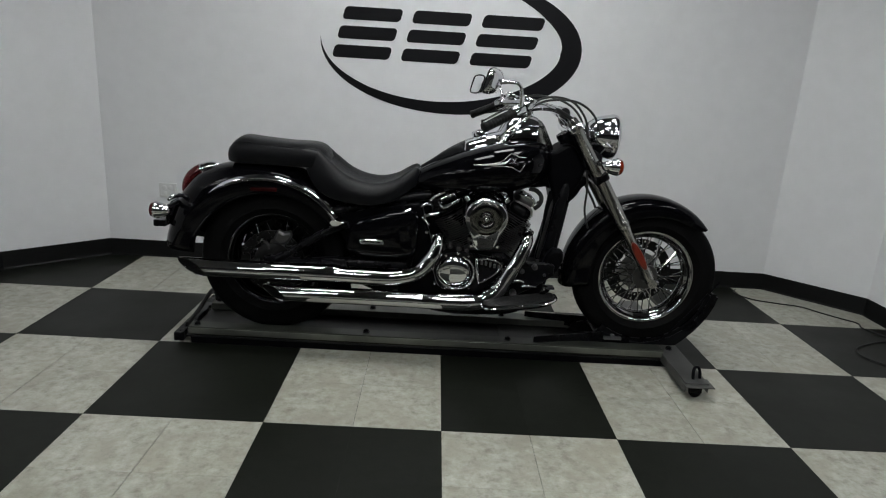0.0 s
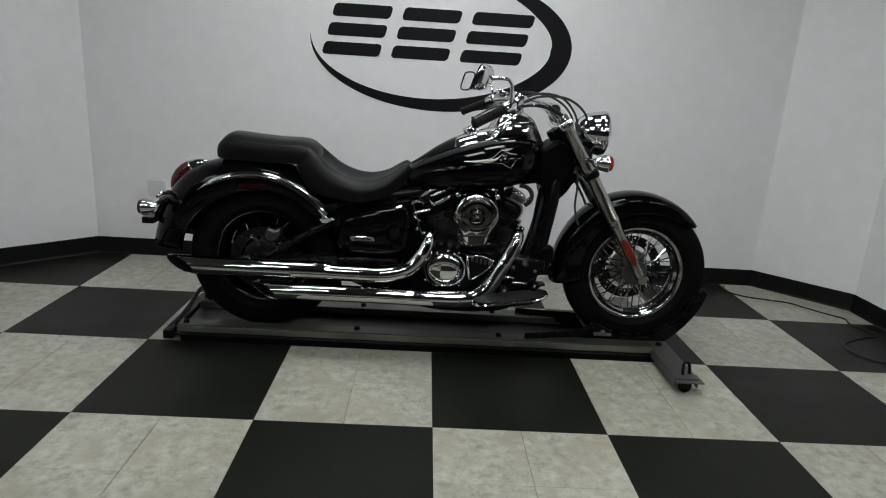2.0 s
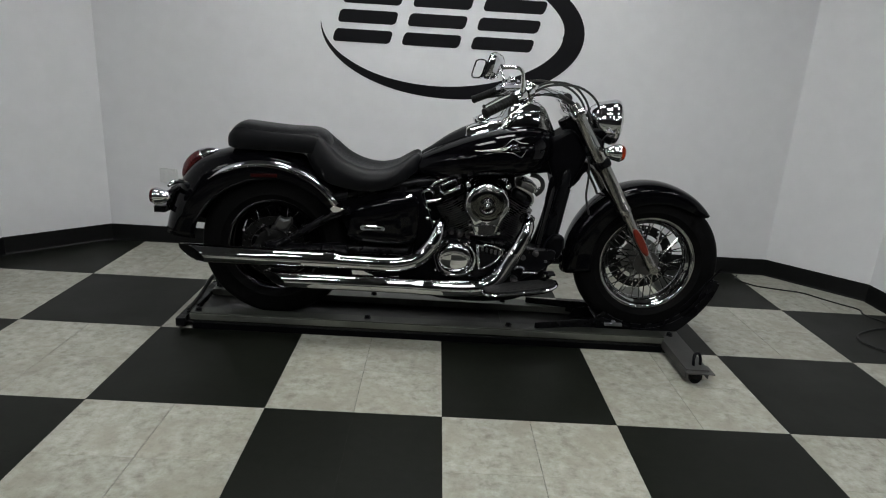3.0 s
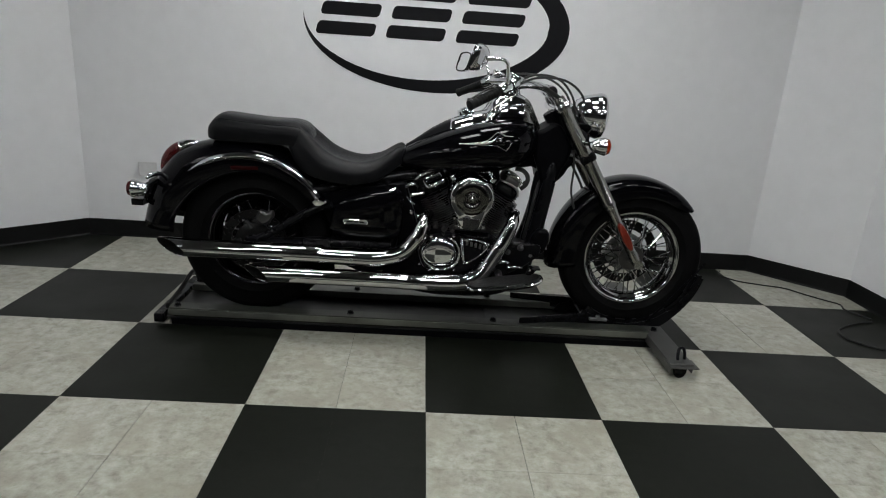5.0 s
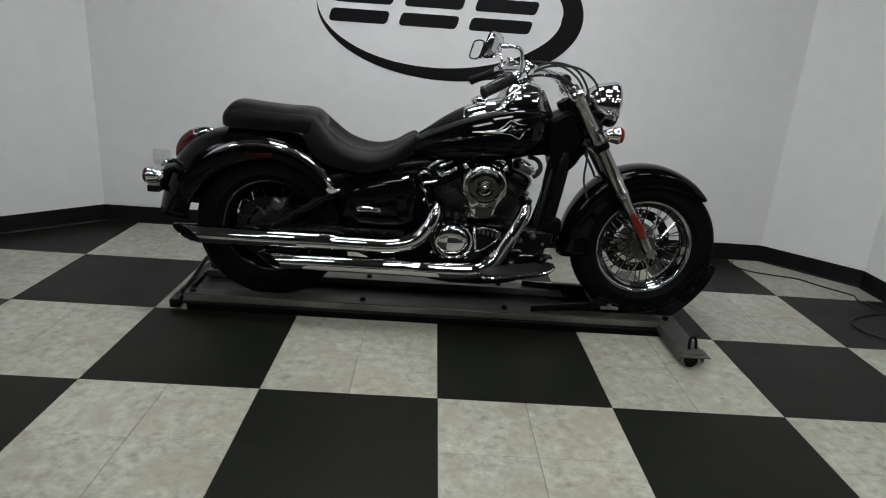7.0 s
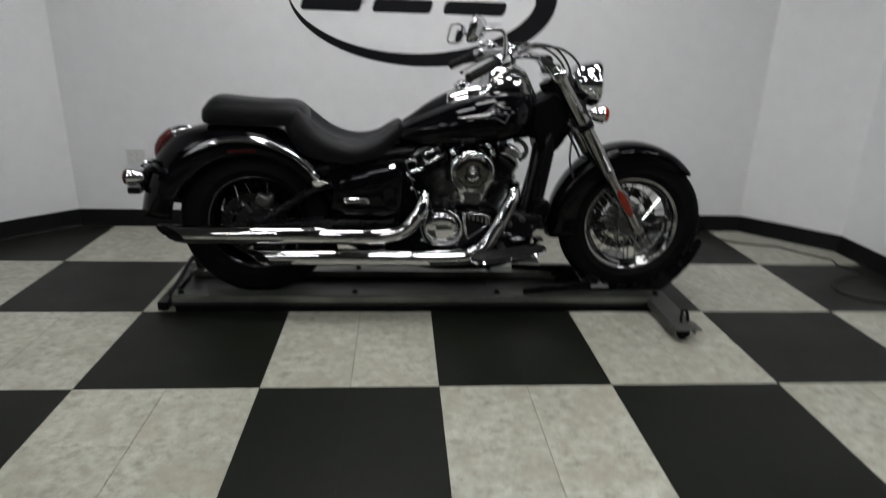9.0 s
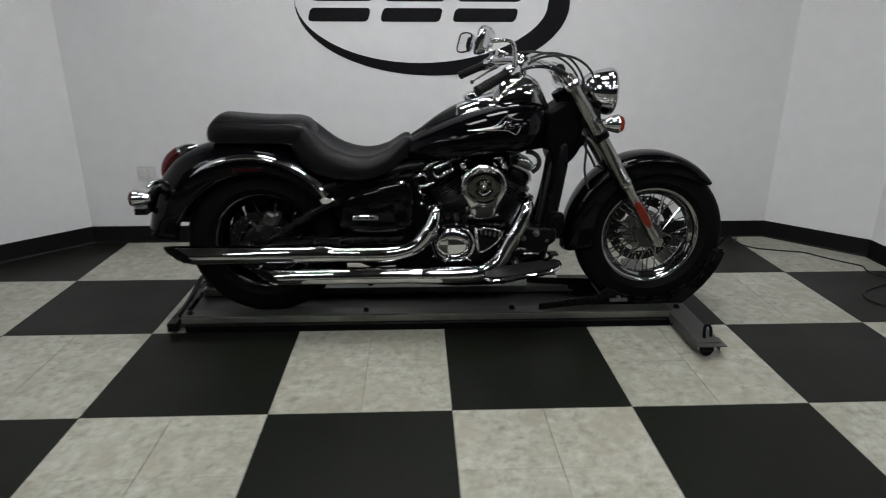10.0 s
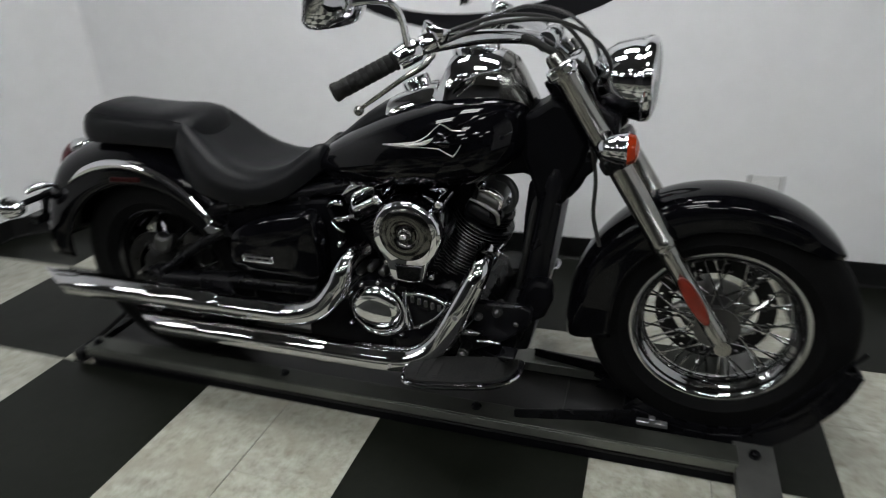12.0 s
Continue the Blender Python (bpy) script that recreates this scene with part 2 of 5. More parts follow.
def slab(bm, poly, a, b, m=Matrix()):
    """A prism: poly in the plane x, z, from y = a to y = b."""
    bridge(bm, [[m @ Vector((x, a, z)) for x, z in poly], [m @ Vector((x, b, z)) for x, z in poly]])


def thing(name, at, label, category, group=""):
    ob = new(name)
    ob.matrix_basis = at if isinstance(at, Matrix) else Matrix.Translation(at)
    return tagged(ob, label, category, group)


def setting(name, bm, mat, label):
    return tagged(mesh_object(name, bm, mat), label, kind="structure")


# ---- the room ----
S = 0.6096                 # a square of the chequered floor: two by two tiles
XW, YN, YS, H = 2.43, 1.84, -6.9, 2.95
CUT = 0.40                 # the corners are cut off at 45 degrees
T = 0.12

YB = -0.75                 # the white bay's side walls end here; the dark showroom goes on behind
XO = 6.1
PLAN = [("wall_west", (-XW, YB), (-XW, YN - CUT)), ("wall_northwest", (-XW, YN - CUT), (-XW + CUT, YN)), ("wall_north", (-XW + CUT, YN), (XW - CUT, YN)),
        ("wall_northeast", (XW - CUT, YN), (XW, YN - CUT)), ("wall_east", (XW, YN - CUT), (XW, YB)),
        ("outer_wall_west", (-XO, YS), (-XO, YN + T)), ("outer_wall_east", (XO, YN + T), (XO, YS)), ("outer_wall_south", (XO, YS), (-XO, YS)),
        ("outer_wall_northwest", (-XO, YN + T), (-XW + CUT, YN + T)), ("outer_wall_northeast", (XW - CUT, YN + T), (XO, YN + T))]
for name, a, b in PLAN:
    a, b = Vector((*a, 0)), Vector((*b, 0))
    d = (b - a).normalized()
    out = Vector((-d.y, d.x, 0))
    bm = bmesh.new()
    e = 0.05
    ring = [a, b, b + out * T + d * e, a + out * T - d * e]
    bridge(bm, [[p for p in ring], [p + Vector((0, 0, H)) for p in ring]])
    outer = name.startswith("outer")
    setting(name, bm, BACKROOM if outer else WALL, "plain dark wall that closes the showroom" if outer else "plain white painted wall of the display bay")
    if not outer:
        # cove base: a strip with a rounded top and a small toe
        bm = bmesh.new()
        prof = [(0.0, 0.0), (0.016, 0.0), (0.011, 0.004), (0.007, 0.012), (0.006, 0.094), (0.004, 0.099), (0.0, 0.1)]
        tn = math.tan(radians(22.5))
        ka = tn if name != "wall_west" else 0.0
        kb = tn if name != "wall_east" else 0.0
        bridge(bm, [[a - out * o + d * o * ka + Vector((0, 0, z)) for o, z in prof], [b - out * o - d * o * kb + Vector((0, 0, z)) for o, z in prof]])
        setting("baseboard", bm, VINYL_BASE, "black vinyl cove base along the foot of the white wall")

bm = bmesh.new()
block(bm, (-XO - T, YS - T, H), (XO + T, YN + 2 * T, H + 0.1))
# the grid of the suspended ceiling
for i in range(-10, 11):
    block(bm, (i * S - 0.012, YS, H - 0.006), (i * S + 0.012, YN, H - 0.0005))
for j in range(-11, 4):
    block(bm, (-XO, j * S - 0.012, H - 0.008), (XO, j * S + 0.012, H - 0.0007))
setting("ceiling", bm, CEIL, "dark suspended ceiling of square tiles")


def ceiling_light(x, y):
    """A short troffer with two diffuser panels in a grey frame."""
    ob = thing("ceiling_light", (x, y, H), "short fluorescent ceiling light with glowing white diffusers", "ceiling light", "fluorescent ceiling lights")
    w, l, z = 0.300, 0.218, -0.070
    bm = bmesh.new()
    for lo, hi in (((-w, -l, z), (-w + 0.018, l, -0.001)), ((w - 0.018, -l, z), (w, l, -0.001)), ((-w + 0.018, -l, z), (w - 0.018, -l + 0.018, -0.001)), ((-w + 0.018, l - 0.018, z), (w - 0.018, l, -0.001))):
        block(bm, lo, hi)
    part("frame", bm, DARKLOUVRE, ob)
    bm = bmesh.new()
    block(bm, (-w + 0.018, -0.006, -0.066), (w - 0.018, 0.006, -0.004))
    part("divider", bm, DARKLOUVRE, ob, "grey metal bar across the light")
    cell = None
    for yc in (-0.103, 0.103):
        m = Matrix.Translation((0, yc, -0.050))
        if cell is None:
            bm = bmesh.new()
            block(bm, (-0.281, -0.096, -0.003), (0.281, 0.096, 0.003))
            cell = part("diffuser", bm, TUBE, ob, "glowing white diffuser panel")
            cell.matrix_basis = m
        else:
            again(cell, m)
    return ob


# Unseen fixtures, mostly set from reflections; the first is added to brighten the wall.
LIGHTS = [(-0.05, 1.10), (-0.72, 0.45), (0.55, 0.30), (0.30, -0.90), (-0.94, -2.05), (0.35, -2.05), (1.60, -2.05), (-1.60, -3.40), (0.95, -3.40),
          (-3.30, -2.05), (-4.50, -2.05), (-2.95, -3.40), (-4.15, -3.40), (-5.30, -3.40), (-4.15, -4.70), (3.00, -2.05), (3.00, -3.40)]
first = ceiling_light(*LIGHTS[0])
for x, y in LIGHTS[1:]:
    copy_thing(first, Matrix.Translation((x, y, H)))


# ---- the emblem on the wall: slanted blocks with slots inside a crescent ----
def rounded(w, h, r, slant, x0, z0, k=5):
    pts = []
    for cx, cz, a0 in ((w - r, h - r, 0), (r, h - r, 90), (r, r, 180), (w - r, r, 270)):
        for i in range(k + 1):
            a = radians(a0 + 90 * i / k)
            px, pz = cx + r * math.cos(a), cz + r * math.sin(a)
            pts.append((x0 + px + slant * pz, z0 + pz))
    return pts


def plate(ring):
    """A thin vinyl shape on the north wall."""
    bm = bmesh.new()
    bridge(bm, [[Vector((x, y, z)) for x, z in ring] for y in (YN - 0.0016, YN - 0.0003)])
    return bm


emblem = thing("wall_emblem", (0, 0, 0), "black vinyl emblem of slanted bars in a crescent on the wall", "wall sign")
for x0, w in ((-0.690, 0.325), (-0.300, 0.325), (0.092, 0.345)):
    for z, cutl, cutr in ((0.0, 0.0, 0.0), (0.1035, 0.0, 0.0), (0.207, 0.0, 0.0)):
        part("bar", plate(rounded(w - cutl - cutr, 0.070, 0.022, 0.27, x0 + cutl + 0.27 * z, 1.245 + z)), DECAL, emblem)
bm = bmesh.new()
ring_o, ring_i = [], []
for k in range(97):
    deg = 178 + k * (282 / 96)
    a = radians(deg)
    cx, cz, ax, az = -0.010, 1.342, 0.744, 0.380
    th = ip(deg, (178, 217, 270, 315, 358, 400, 430, 460), (0.0008, 0.036, 0.070, 0.100, 0.122, 0.085, 0.04, 0.0008))
    n = Vector((math.cos(a) / ax, 0, math.sin(a) / az)).normalized()
    p = Vector((cx + ax * math.cos(a), YN - 0.0018, cz + az * math.sin(a)))
    ring_o.append(p)
    ring_i.append(p - n * th)
bridge(bm, [ring_o, ring_i, [p + Vector((0, 0.0012, 0)) for p in ring_i], [p + Vector((0, 0.0012, 0)) for p in ring_o], ring_o], closed=False)
part("crescent", bm, DECAL, emblem)


# ---- a socket plate on the wall behind the front wheel ----
def wall_outlet(x, z, size, box):
    """A double plate with four round sockets over a back box."""
    outlet = thing("wall_outlet", (x, YN, z), "white plastic double socket plate low on the white wall", "outlet")
    bm = bmesh.new()
    block(bm, (-0.0615 * size, -0.0080, -0.055 * size), (0.0615 * size, -0.0003, 0.0415 * size))
    part("back_box", bm, box, outlet, "edge of the back box")
    bm = bmesh.new()
    bridge(bm, [[Vector((a * f * size, y, b * f * size)) for a, b in ((-0.0550, -0.058), (0.0550, -0.058), (0.0550, 0.0445), (-0.0550, 0.0445))] for f, y in ((1, -0.0084), (1, -0.0105), (0.96, -0.0130))])
    part("plate", bm, FRAMEWHITE, outlet, bevel=0.001)
    for a in (-0.022, 0.022):
        for b in (-0.026, 0.012):
            bm = bmesh.new()
            lathe(bm, [(0.0, 0.0150), (0.012, 0.0148), (0.0145, 0.0138), (0.0145, 0.0118), (0.0, 0.0118)], Matrix.Translation((a * size, 0, b * size)) @ NEAR, 18)
            part("socket", bm, FRAMEWHITE, outlet)


wall_outlet(1.122, 0.385, 1.0, GREYBOX)
wall_outlet(-1.660, 0.424, 0.84, FRAMEWHITE)

# ---- the dolly under the motorcycle ----
CY = 0.78                 # the motorcycle's middle plane
dolly = thing("motorcycle_dolly", (0, CY, 0), "low grey steel motorcycle dolly with a black wheel chock on casters", "dolly")
XL, XR = -1.13, 0.97


def channel(x0, x1, v0, v1, z0, z1):
    """A rolled rail: flat top, turned-down sides and a lip at the foot."""
    bm = bmesh.new()
    t = 0.004
    prof = [(v0, z0), (v0, z1), (v1, z1), (v1, z0), (v1 - t, z0), (v1 - t, z1 - t), (v0 + t, z1 - t), (v0 + t, z0 + t), (v0 + 0.014, z0 + t), (v0 + 0.014, z0)]
    bridge(bm, [[Vector((x0, v, z)) for v, z in prof], [Vector((x1, v, z)) for v, z in prof]])
    return bm


part("rail", channel(XL + 0.04, XR, -0.178, -0.112, 0.046, 0.078), RAIL, dolly, bevel=0.002)
bm = bmesh.new()
block(bm, (XL + 0.042, -0.1815, 0.047), (XR - 0.002, -0.1782, 0.0735))
part("rail_lip", bm, LIPSTEEL, dolly, "paler steel lip along the rail", bevel=0.001)
# Far rail in paler steel: the white wall's reflection is put into its colour.
part("rail", channel(XL + 0.04, XR, 0.112, 0.190, 0.046, 0.078), LIPSTEEL, dolly, "rail made paler, holding the white wall's reflection", bevel=0.002)
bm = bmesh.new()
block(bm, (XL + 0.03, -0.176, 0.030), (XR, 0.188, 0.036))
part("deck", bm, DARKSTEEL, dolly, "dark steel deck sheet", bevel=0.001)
# Black strips stand in for the shadow between the rails and the floor.
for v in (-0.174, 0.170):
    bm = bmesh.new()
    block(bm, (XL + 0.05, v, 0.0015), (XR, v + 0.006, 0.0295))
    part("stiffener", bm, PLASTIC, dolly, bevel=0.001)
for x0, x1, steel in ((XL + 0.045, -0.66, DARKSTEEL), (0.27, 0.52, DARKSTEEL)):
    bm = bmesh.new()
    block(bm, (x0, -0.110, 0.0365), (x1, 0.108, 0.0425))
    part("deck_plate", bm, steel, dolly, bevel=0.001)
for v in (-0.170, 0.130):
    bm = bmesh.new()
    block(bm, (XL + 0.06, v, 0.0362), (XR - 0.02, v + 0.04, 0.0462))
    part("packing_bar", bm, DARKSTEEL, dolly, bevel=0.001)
bolt_bm = bmesh.new()
lathe(bolt_bm, [(0.0, 0.014), (0.007, 0.0135), (0.0115, 0.011), (0.0115, 0.003), (0.015, 0.003), (0.015, 0.0)], Matrix(), 12)
bolt = part("bolt", bolt_bm, SATIN, dolly)
bolt.matrix_basis = Matrix.Translation((-0.33, -0.14, 0.078))
for x, v in ((-0.33, 0.15), (0.29, -0.14), (0.29, 0.15), (XL + 0.07, -0.15), (XL + 0.07, 0.15)):
    again(bolt, Matrix.Translation((x, v, 0.078)))
again(bolt, Matrix.Translation((XR + 0.04, -0.13, 0.0665)))


def cross_leg(x0, x1, v0, v1):
    bm = bmesh.new()
    t = 0.005
    prof = [(x0, 0.028), (x0, 0.066), (x1, 0.066), (x1, 0.028), (x1 - t, 0.028), (x1 - t, 0.061), (x0 + t, 0.061), (x0 + t, 0.028)]
    bridge(bm, [[Vector((x, v0, z)) for x, z in prof], [Vector((x, v1, z)) for x, z in prof]])
    return bm


part("cross_leg", cross_leg(0.963, 1.058, -0.455, 0.50), STEEL, dolly, "grey steel cross leg", bevel=0.002)
bm = bmesh.new()
block(bm, (0.958, -0.478, 0.056), (1.072, -0.400, 0.0605))
part("caster_plate", bm, STEEL, dolly, bevel=0.001)
bm = bmesh.new()
block(bm, (XL - 0.020, -0.185, 0.012), (XL + 0.022, 0.300, 0.050))
part("end_bar", bm, SATIN, dolly, "black steel end bar", bevel=0.004)
bm = bmesh.new()
sweep(bm, [(XL + 0.055, 0.155, 0.078), (XL + 0.052, 0.155, 0.11), (XL + 0.04, 0.13, 0.135), (XL + 0.02, 0.02, 0.085), (XL + 0.008, -0.10, 0.056)], 0.010, 8)
part("end_brace", bm, DARKSTEEL, dolly)
bm = bmesh.new()
sweep(bm, [(1.008, -0.415, 0.062), (1.006, -0.412, 0.088), (1.012, -0.402, 0.106), (1.028, -0.396, 0.110), (1.037, -0.400, 0.092), (1.039, -0.406, 0.060)], 0.0065, 8)
part("tie_loop", bm, SATIN, dolly, "black steel tie-down loop")


def caster(x, v):
    bm = bmesh.new()
    block(bm, (x - 0.022, v - 0.012, 0.022), (x + 0.022, v - 0.009, 0.056))
    block(bm, (x - 0.022, v + 0.013, 0.022), (x + 0.022, v + 0.016, 0.056))
    block(bm, (x - 0.026, v - 0.014, 0.050), (x + 0.026, v + 0.018, 0.0558))
    fork = part("caster", bm, SATIN, dolly)
    bm = bmesh.new()
    lathe(bm, [(0.0, -0.009), (0.020, -0.009), (0.0245, -0.006), (0.0245, 0.006), (0.020, 0.009), (0.0, 0.009)], Matrix.Translation((x, v + 0.002, 0.0247)) @ NEAR, 20)
    part("wheel", bm, RUBBER, fork, "small black rubber caster wheel")


for x, v in ((1.012, -0.440), (1.012, 0.44), (XL + 0.060, -0.145), (XL + 0.060, 0.150)):
    caster(x, v)

# the chock: a cradle bent round the tyre, two side plates, splayed entry wings and a latch
FX, FZ = 0.889, 0.368
bm = bmesh.new()
rings = []
for k in range(25):
    a = radians(232 + k * 4.85)
    r = 0.3225 + 0.003
    c, s_ = math.cos(a), math.sin(a)
    rings.append([Vector((FX + (r + dr) * c, v, FZ + (r + dr) * s_)) for v, dr in ((-0.066, -0.045), (-0.069, 0.0), (0.069, 0.0), (0.066, -0.045), (0.074, -0.045), (0.078, 0.007), (-0.078, 0.007), (-0.074, -0.045))])
bridge(bm, rings)
chock = part("wheel_chock", bm, SATIN, dolly, "black steel wheel chock")
for sgn in (-1, 1):
    bm = bmesh.new()
    outline = [(0.60, 0.046), (1.03, 0.046), (1.085, 0.092), (1.137, 0.148), (1.182, 0.225), (1.204, 0.315), (1.186, 0.318)]
    outline += [(FX + 0.296 * math.cos(radians(q)), FZ + 0.296 * math.sin(radians(q))) for q in range(-14, -120, -12)] + [(0.72, 0.115), (0.62, 0.085)]
    slab(bm, outline, sgn * 0.0785, sgn * 0.0835)
    part("side_plate", bm, SATIN, chock, bevel=0.001)
    bm = bmesh.new()
    pts = [Vector((0.72, sgn * 0.086, 0.046)), Vector((0.72, sgn * 0.086, 0.118)), Vector((0.402, sgn * 0.150, 0.104)), Vector((0.402, sgn * 0.150, 0.079))]
    off = Vector((0.0, sgn * 0.007, 0))
    bridge(bm, [pts, [p + off for p in pts]])
    part("entry_wing", bm, SATIN, chock, bevel=0.001)
bm = bmesh.new()
sweep(bm, [(0.985, -0.088, 0.085), (1.095, -0.088, 0.228), (1.205, -0.086, 0.375)], 0.0045, 8)
part("edge_rod", bm, PLASTIC, chock)
bm = bmesh.new()
block(bm, (0.722, -0.112, 0.088), (0.800, -0.095, 0.101))
block(bm, (0.752, -0.113, 0.099), (0.768, -0.096, 0.113))
part("latch", bm, DULL, chock, "bright steel latch plate", bevel=0.002)
# ---- the motorcycle ----
bike = thing("motorcycle", (0, CY, 0), "black cruiser motorcycle with chrome engine and pipes upright on a dolly", "motorcycle")
RX, RZ = -0.745, 0.365


def wheel(name, cx, cz, R, w, rim_r, rim_w, spokes, hub_r, bright):
    C = Matrix.Translation((cx, 0, cz)) @ NEAR
    bm = bmesh.new()
    hw = rim_w * 0.5
    lathe(bm, [(0.0, hw + 0.012), (0.018, hw + 0.012), (0.022, hw), (hub_r, hw - 0.002), (hub_r, hw - 0.010), (hub_r * 0.55, hw - 0.016), (hub_r * 0.5, 0.0), (hub_r * 0.55, -hw + 0.016), (hub_r, -hw + 0.010), (hub_r, -hw + 0.002), (0.022, -hw), (0.018, -hw - 0.012), (0.0, -hw - 0.012)], C, 28)
    hub = part(name, bm, CASTDARK, bike, "spoked motorcycle wheel with a black tyre")
    bm = bmesh.new()
    h = w / 2
    lathe(bm, [(rim_r - 0.012, rim_w * 0.42), (rim_r - 0.004, rim_w * 0.5), (rim_r + 0.006, rim_w * 0.56), (rim_r + 0.03, h * 0.96), (rim_r + 0.033, h * 0.985), (rim_r + 0.036, h * 0.965), (R * 0.86, h), (R * 0.93, h * 0.93), (R * 0.965, h * 0.76), (R * 0.985, h * 0.52), (R * 0.985 - 0.005, h * 0.48), (R * 0.99 - 0.005, h * 0.42), (R * 0.99, h * 0.38), (R, h * 0.05), (R - 0.005, h * 0.03),
               (R - 0.005, -h * 0.03), (R, -h * 0.05), (R * 0.99, -h * 0.4), (R * 0.965, -h * 0.76), (R * 0.93, -h * 0.93), (R * 0.86, -h), (rim_r + 0.03, -h * 0.96), (rim_r + 0.006, -rim_w * 0.56), (rim_r - 0.012, -rim_w * 0.42)], C, 72, closed=True)
    part("tyre", bm, RUBBER, hub, "black rubber tyre")
    bm = bmesh.new()
    half = [(rim_r + 0.009, 0.50), (rim_r + 0.0095, 0.545), (rim_r + 0.007, 0.56), (rim_r + 0.001, 0.555), (rim_r - 0.006, 0.50), (rim_r - 0.010, 0.43), (rim_r - 0.012, 0.36), (rim_r - 0.022, 0.28), (rim_r - 0.028, 0.18), (rim_r - 0.031, 0.05)]
    prof = [(r, rim_w * f) for r, f in half] + [(r, -rim_w * f) for r, f in half[::-1]]
    lathe(bm, prof + [(rim_r - 0.01, -rim_w * 0.3), (rim_r - 0.02, 0), (rim_r - 0.01, rim_w * 0.3)], C, 72, closed=True)
    part("rim", bm, bright, hub, "steel rim laced with spokes")
    L = rim_r - 0.03 - hub_r * 0.8
    sb = bmesh.new()
    sweep(sb, [(0, 0, 0), (0, 0, 1.0)], 1.0, 6, 1)
    first_spoke = None
    for k in range(spokes):
        side = 1 if k % 2 else -1
        lean = 28 if (k // 2) % 2 else -28
        a = 2 * math.pi * k / spokes
        a0 = a + radians(lean)
        p0 = C @ Vector((hub_r * 0.9 * math.cos(a0), hub_r * 0.9 * math.sin(a0), side * (hw - 0.006)))
        p1 = C @ Vector(((rim_r - 0.029) * math.cos(a), (rim_r - 0.029) * math.sin(a), side * rim_w * 0.12))
        d = p1 - p0
        m = Matrix.Translation(p0) @ d.to_track_quat("Z", "Y").to_matrix().to_4x4() @ Matrix.Diagonal((0.0027, 0.0027, d.length, 1))
        if first_spoke is None:
            first_spoke = part("spoke", sb, bright, hub)
            first_spoke.matrix_basis = m
        else:
            again(first_spoke, m)
    return hub


def drilled_ring(bm, C, r0, r1, t, count, hole):
    """A flat ring with two staggered rows of real holes."""
    def pt(r, a, h):
        return C @ Vector((r * math.cos(a), r * math.sin(a), h))
    step = 2 * math.pi / count
    for row in (0, 1):
        ra, rb = (r0, (r0 + r1) / 2) if row == 0 else ((r0 + r1) / 2, r1)
        rm = (ra + rb) / 2
        for k in range(count):
            a0 = (k + 0.5 * row) * step
            am, a1 = a0 + step / 2, a0 + step
            rim = [(rb, a0), (rb, am), (rb, a1), (rm, a1), (ra, a1), (ra, am), (ra, a0), (rm, a0)]
            eye = [(rm + hole * math.sin(q), am - hole * math.cos(q) / rm) for q in (radians(45 + 45 * n) for n in range(8))]
            if k % 3 == 2:
                eye = [(rm + 0.0006 * math.sin(q), am - 0.0006 * math.cos(q) / rm) for q in (radians(45 + 45 * n) for n in range(8))]
            face = [[bm.verts.new(pt(r, a, h)) for r, a in ring] for h, ring in ((t, rim), (t, eye), (0, eye), (0, rim))]
            for p, q in zip(face, face[1:]):
                for n in range(8):
                    bm.faces.new((p[n], p[(n + 1) % 8], q[(n + 1) % 8], q[n]))
    bmesh.ops.remove_doubles(bm, verts=bm.verts[:], dist=1e-5)
    lathe(bm, [(r1, 0.0), (r1 + 0.0006, t / 2), (r1, t)], C, 48, closed=True)
    lathe(bm, [(r0, 0.0), (r0 - 0.0006, t / 2), (r0, t)], C, 48, closed=True)


def disc(hub, cx, cz, v, r, mat, carrier):
    """A drilled brake disc on an alloy carrier with open windows."""
    C = Matrix.Translation((cx, v, cz)) @ NEAR
    bm = bmesh.new()
    drilled_ring(bm, C, r * 0.72, r, 0.005, 30, 0.0048)
    part("brake_disc", bm, mat, hub, "drilled steel brake disc")
    bm = bmesh.new()
    for k in range(5):
        a = 2 * math.pi * k / 5 + 0.5
        line = [C @ Vector((q * r * math.cos(a + b), q * r * math.sin(a + b), 0.003)) for q, b in ((0.42, 0.0), (0.58, 0.10), (0.76, 0.26))]
        sweep(bm, line, [0.018, 0.010, 0.009], 8, 3, flat=0.35)
    lathe(bm, [(0.0, 0.012), (0.030, 0.012), (0.036, 0.006), (r * 0.56, 0.006), (r * 0.60, 0.002), (r * 0.56, -0.002), (0.0, -0.002)], C, 32)
    part("disc_carrier", bm, carrier, hub, "cast alloy disc carrier")
    for k in range(5):
        a = 2 * math.pi * k / 5 + 0.76
        bm = bmesh.new()
        lathe(bm, [(0.0, 0.011), (0.006, 0.010), (0.0075, 0.006), (0.0075, 0.0), (0.0, 0.0)], C @ Matrix.Translation((r * 0.745 * math.cos(a), r * 0.745 * math.sin(a), 0.002)), 10)
        part("disc_bolt", bm, CHROME, hub)


fw = wheel("front_wheel", FX, FZ, 0.319, 0.130, 0.2045, 0.085, 44, 0.055, RIMCHROME)
disc(fw, FX, FZ, 0.064, 0.148, DARKDISC, CARRIER)
# Rear rim and spokes in darker chrome: the fender's shade is put into the colour.
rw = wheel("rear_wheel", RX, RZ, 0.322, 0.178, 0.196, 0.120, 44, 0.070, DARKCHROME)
disc(rw, RX, RZ, -0.088, 0.135, DARKDISC, DARKDISC)
# belt pulley on the far side of the rear wheel, a shallow dished wheel with a toothed edge
bm = bmesh.new()
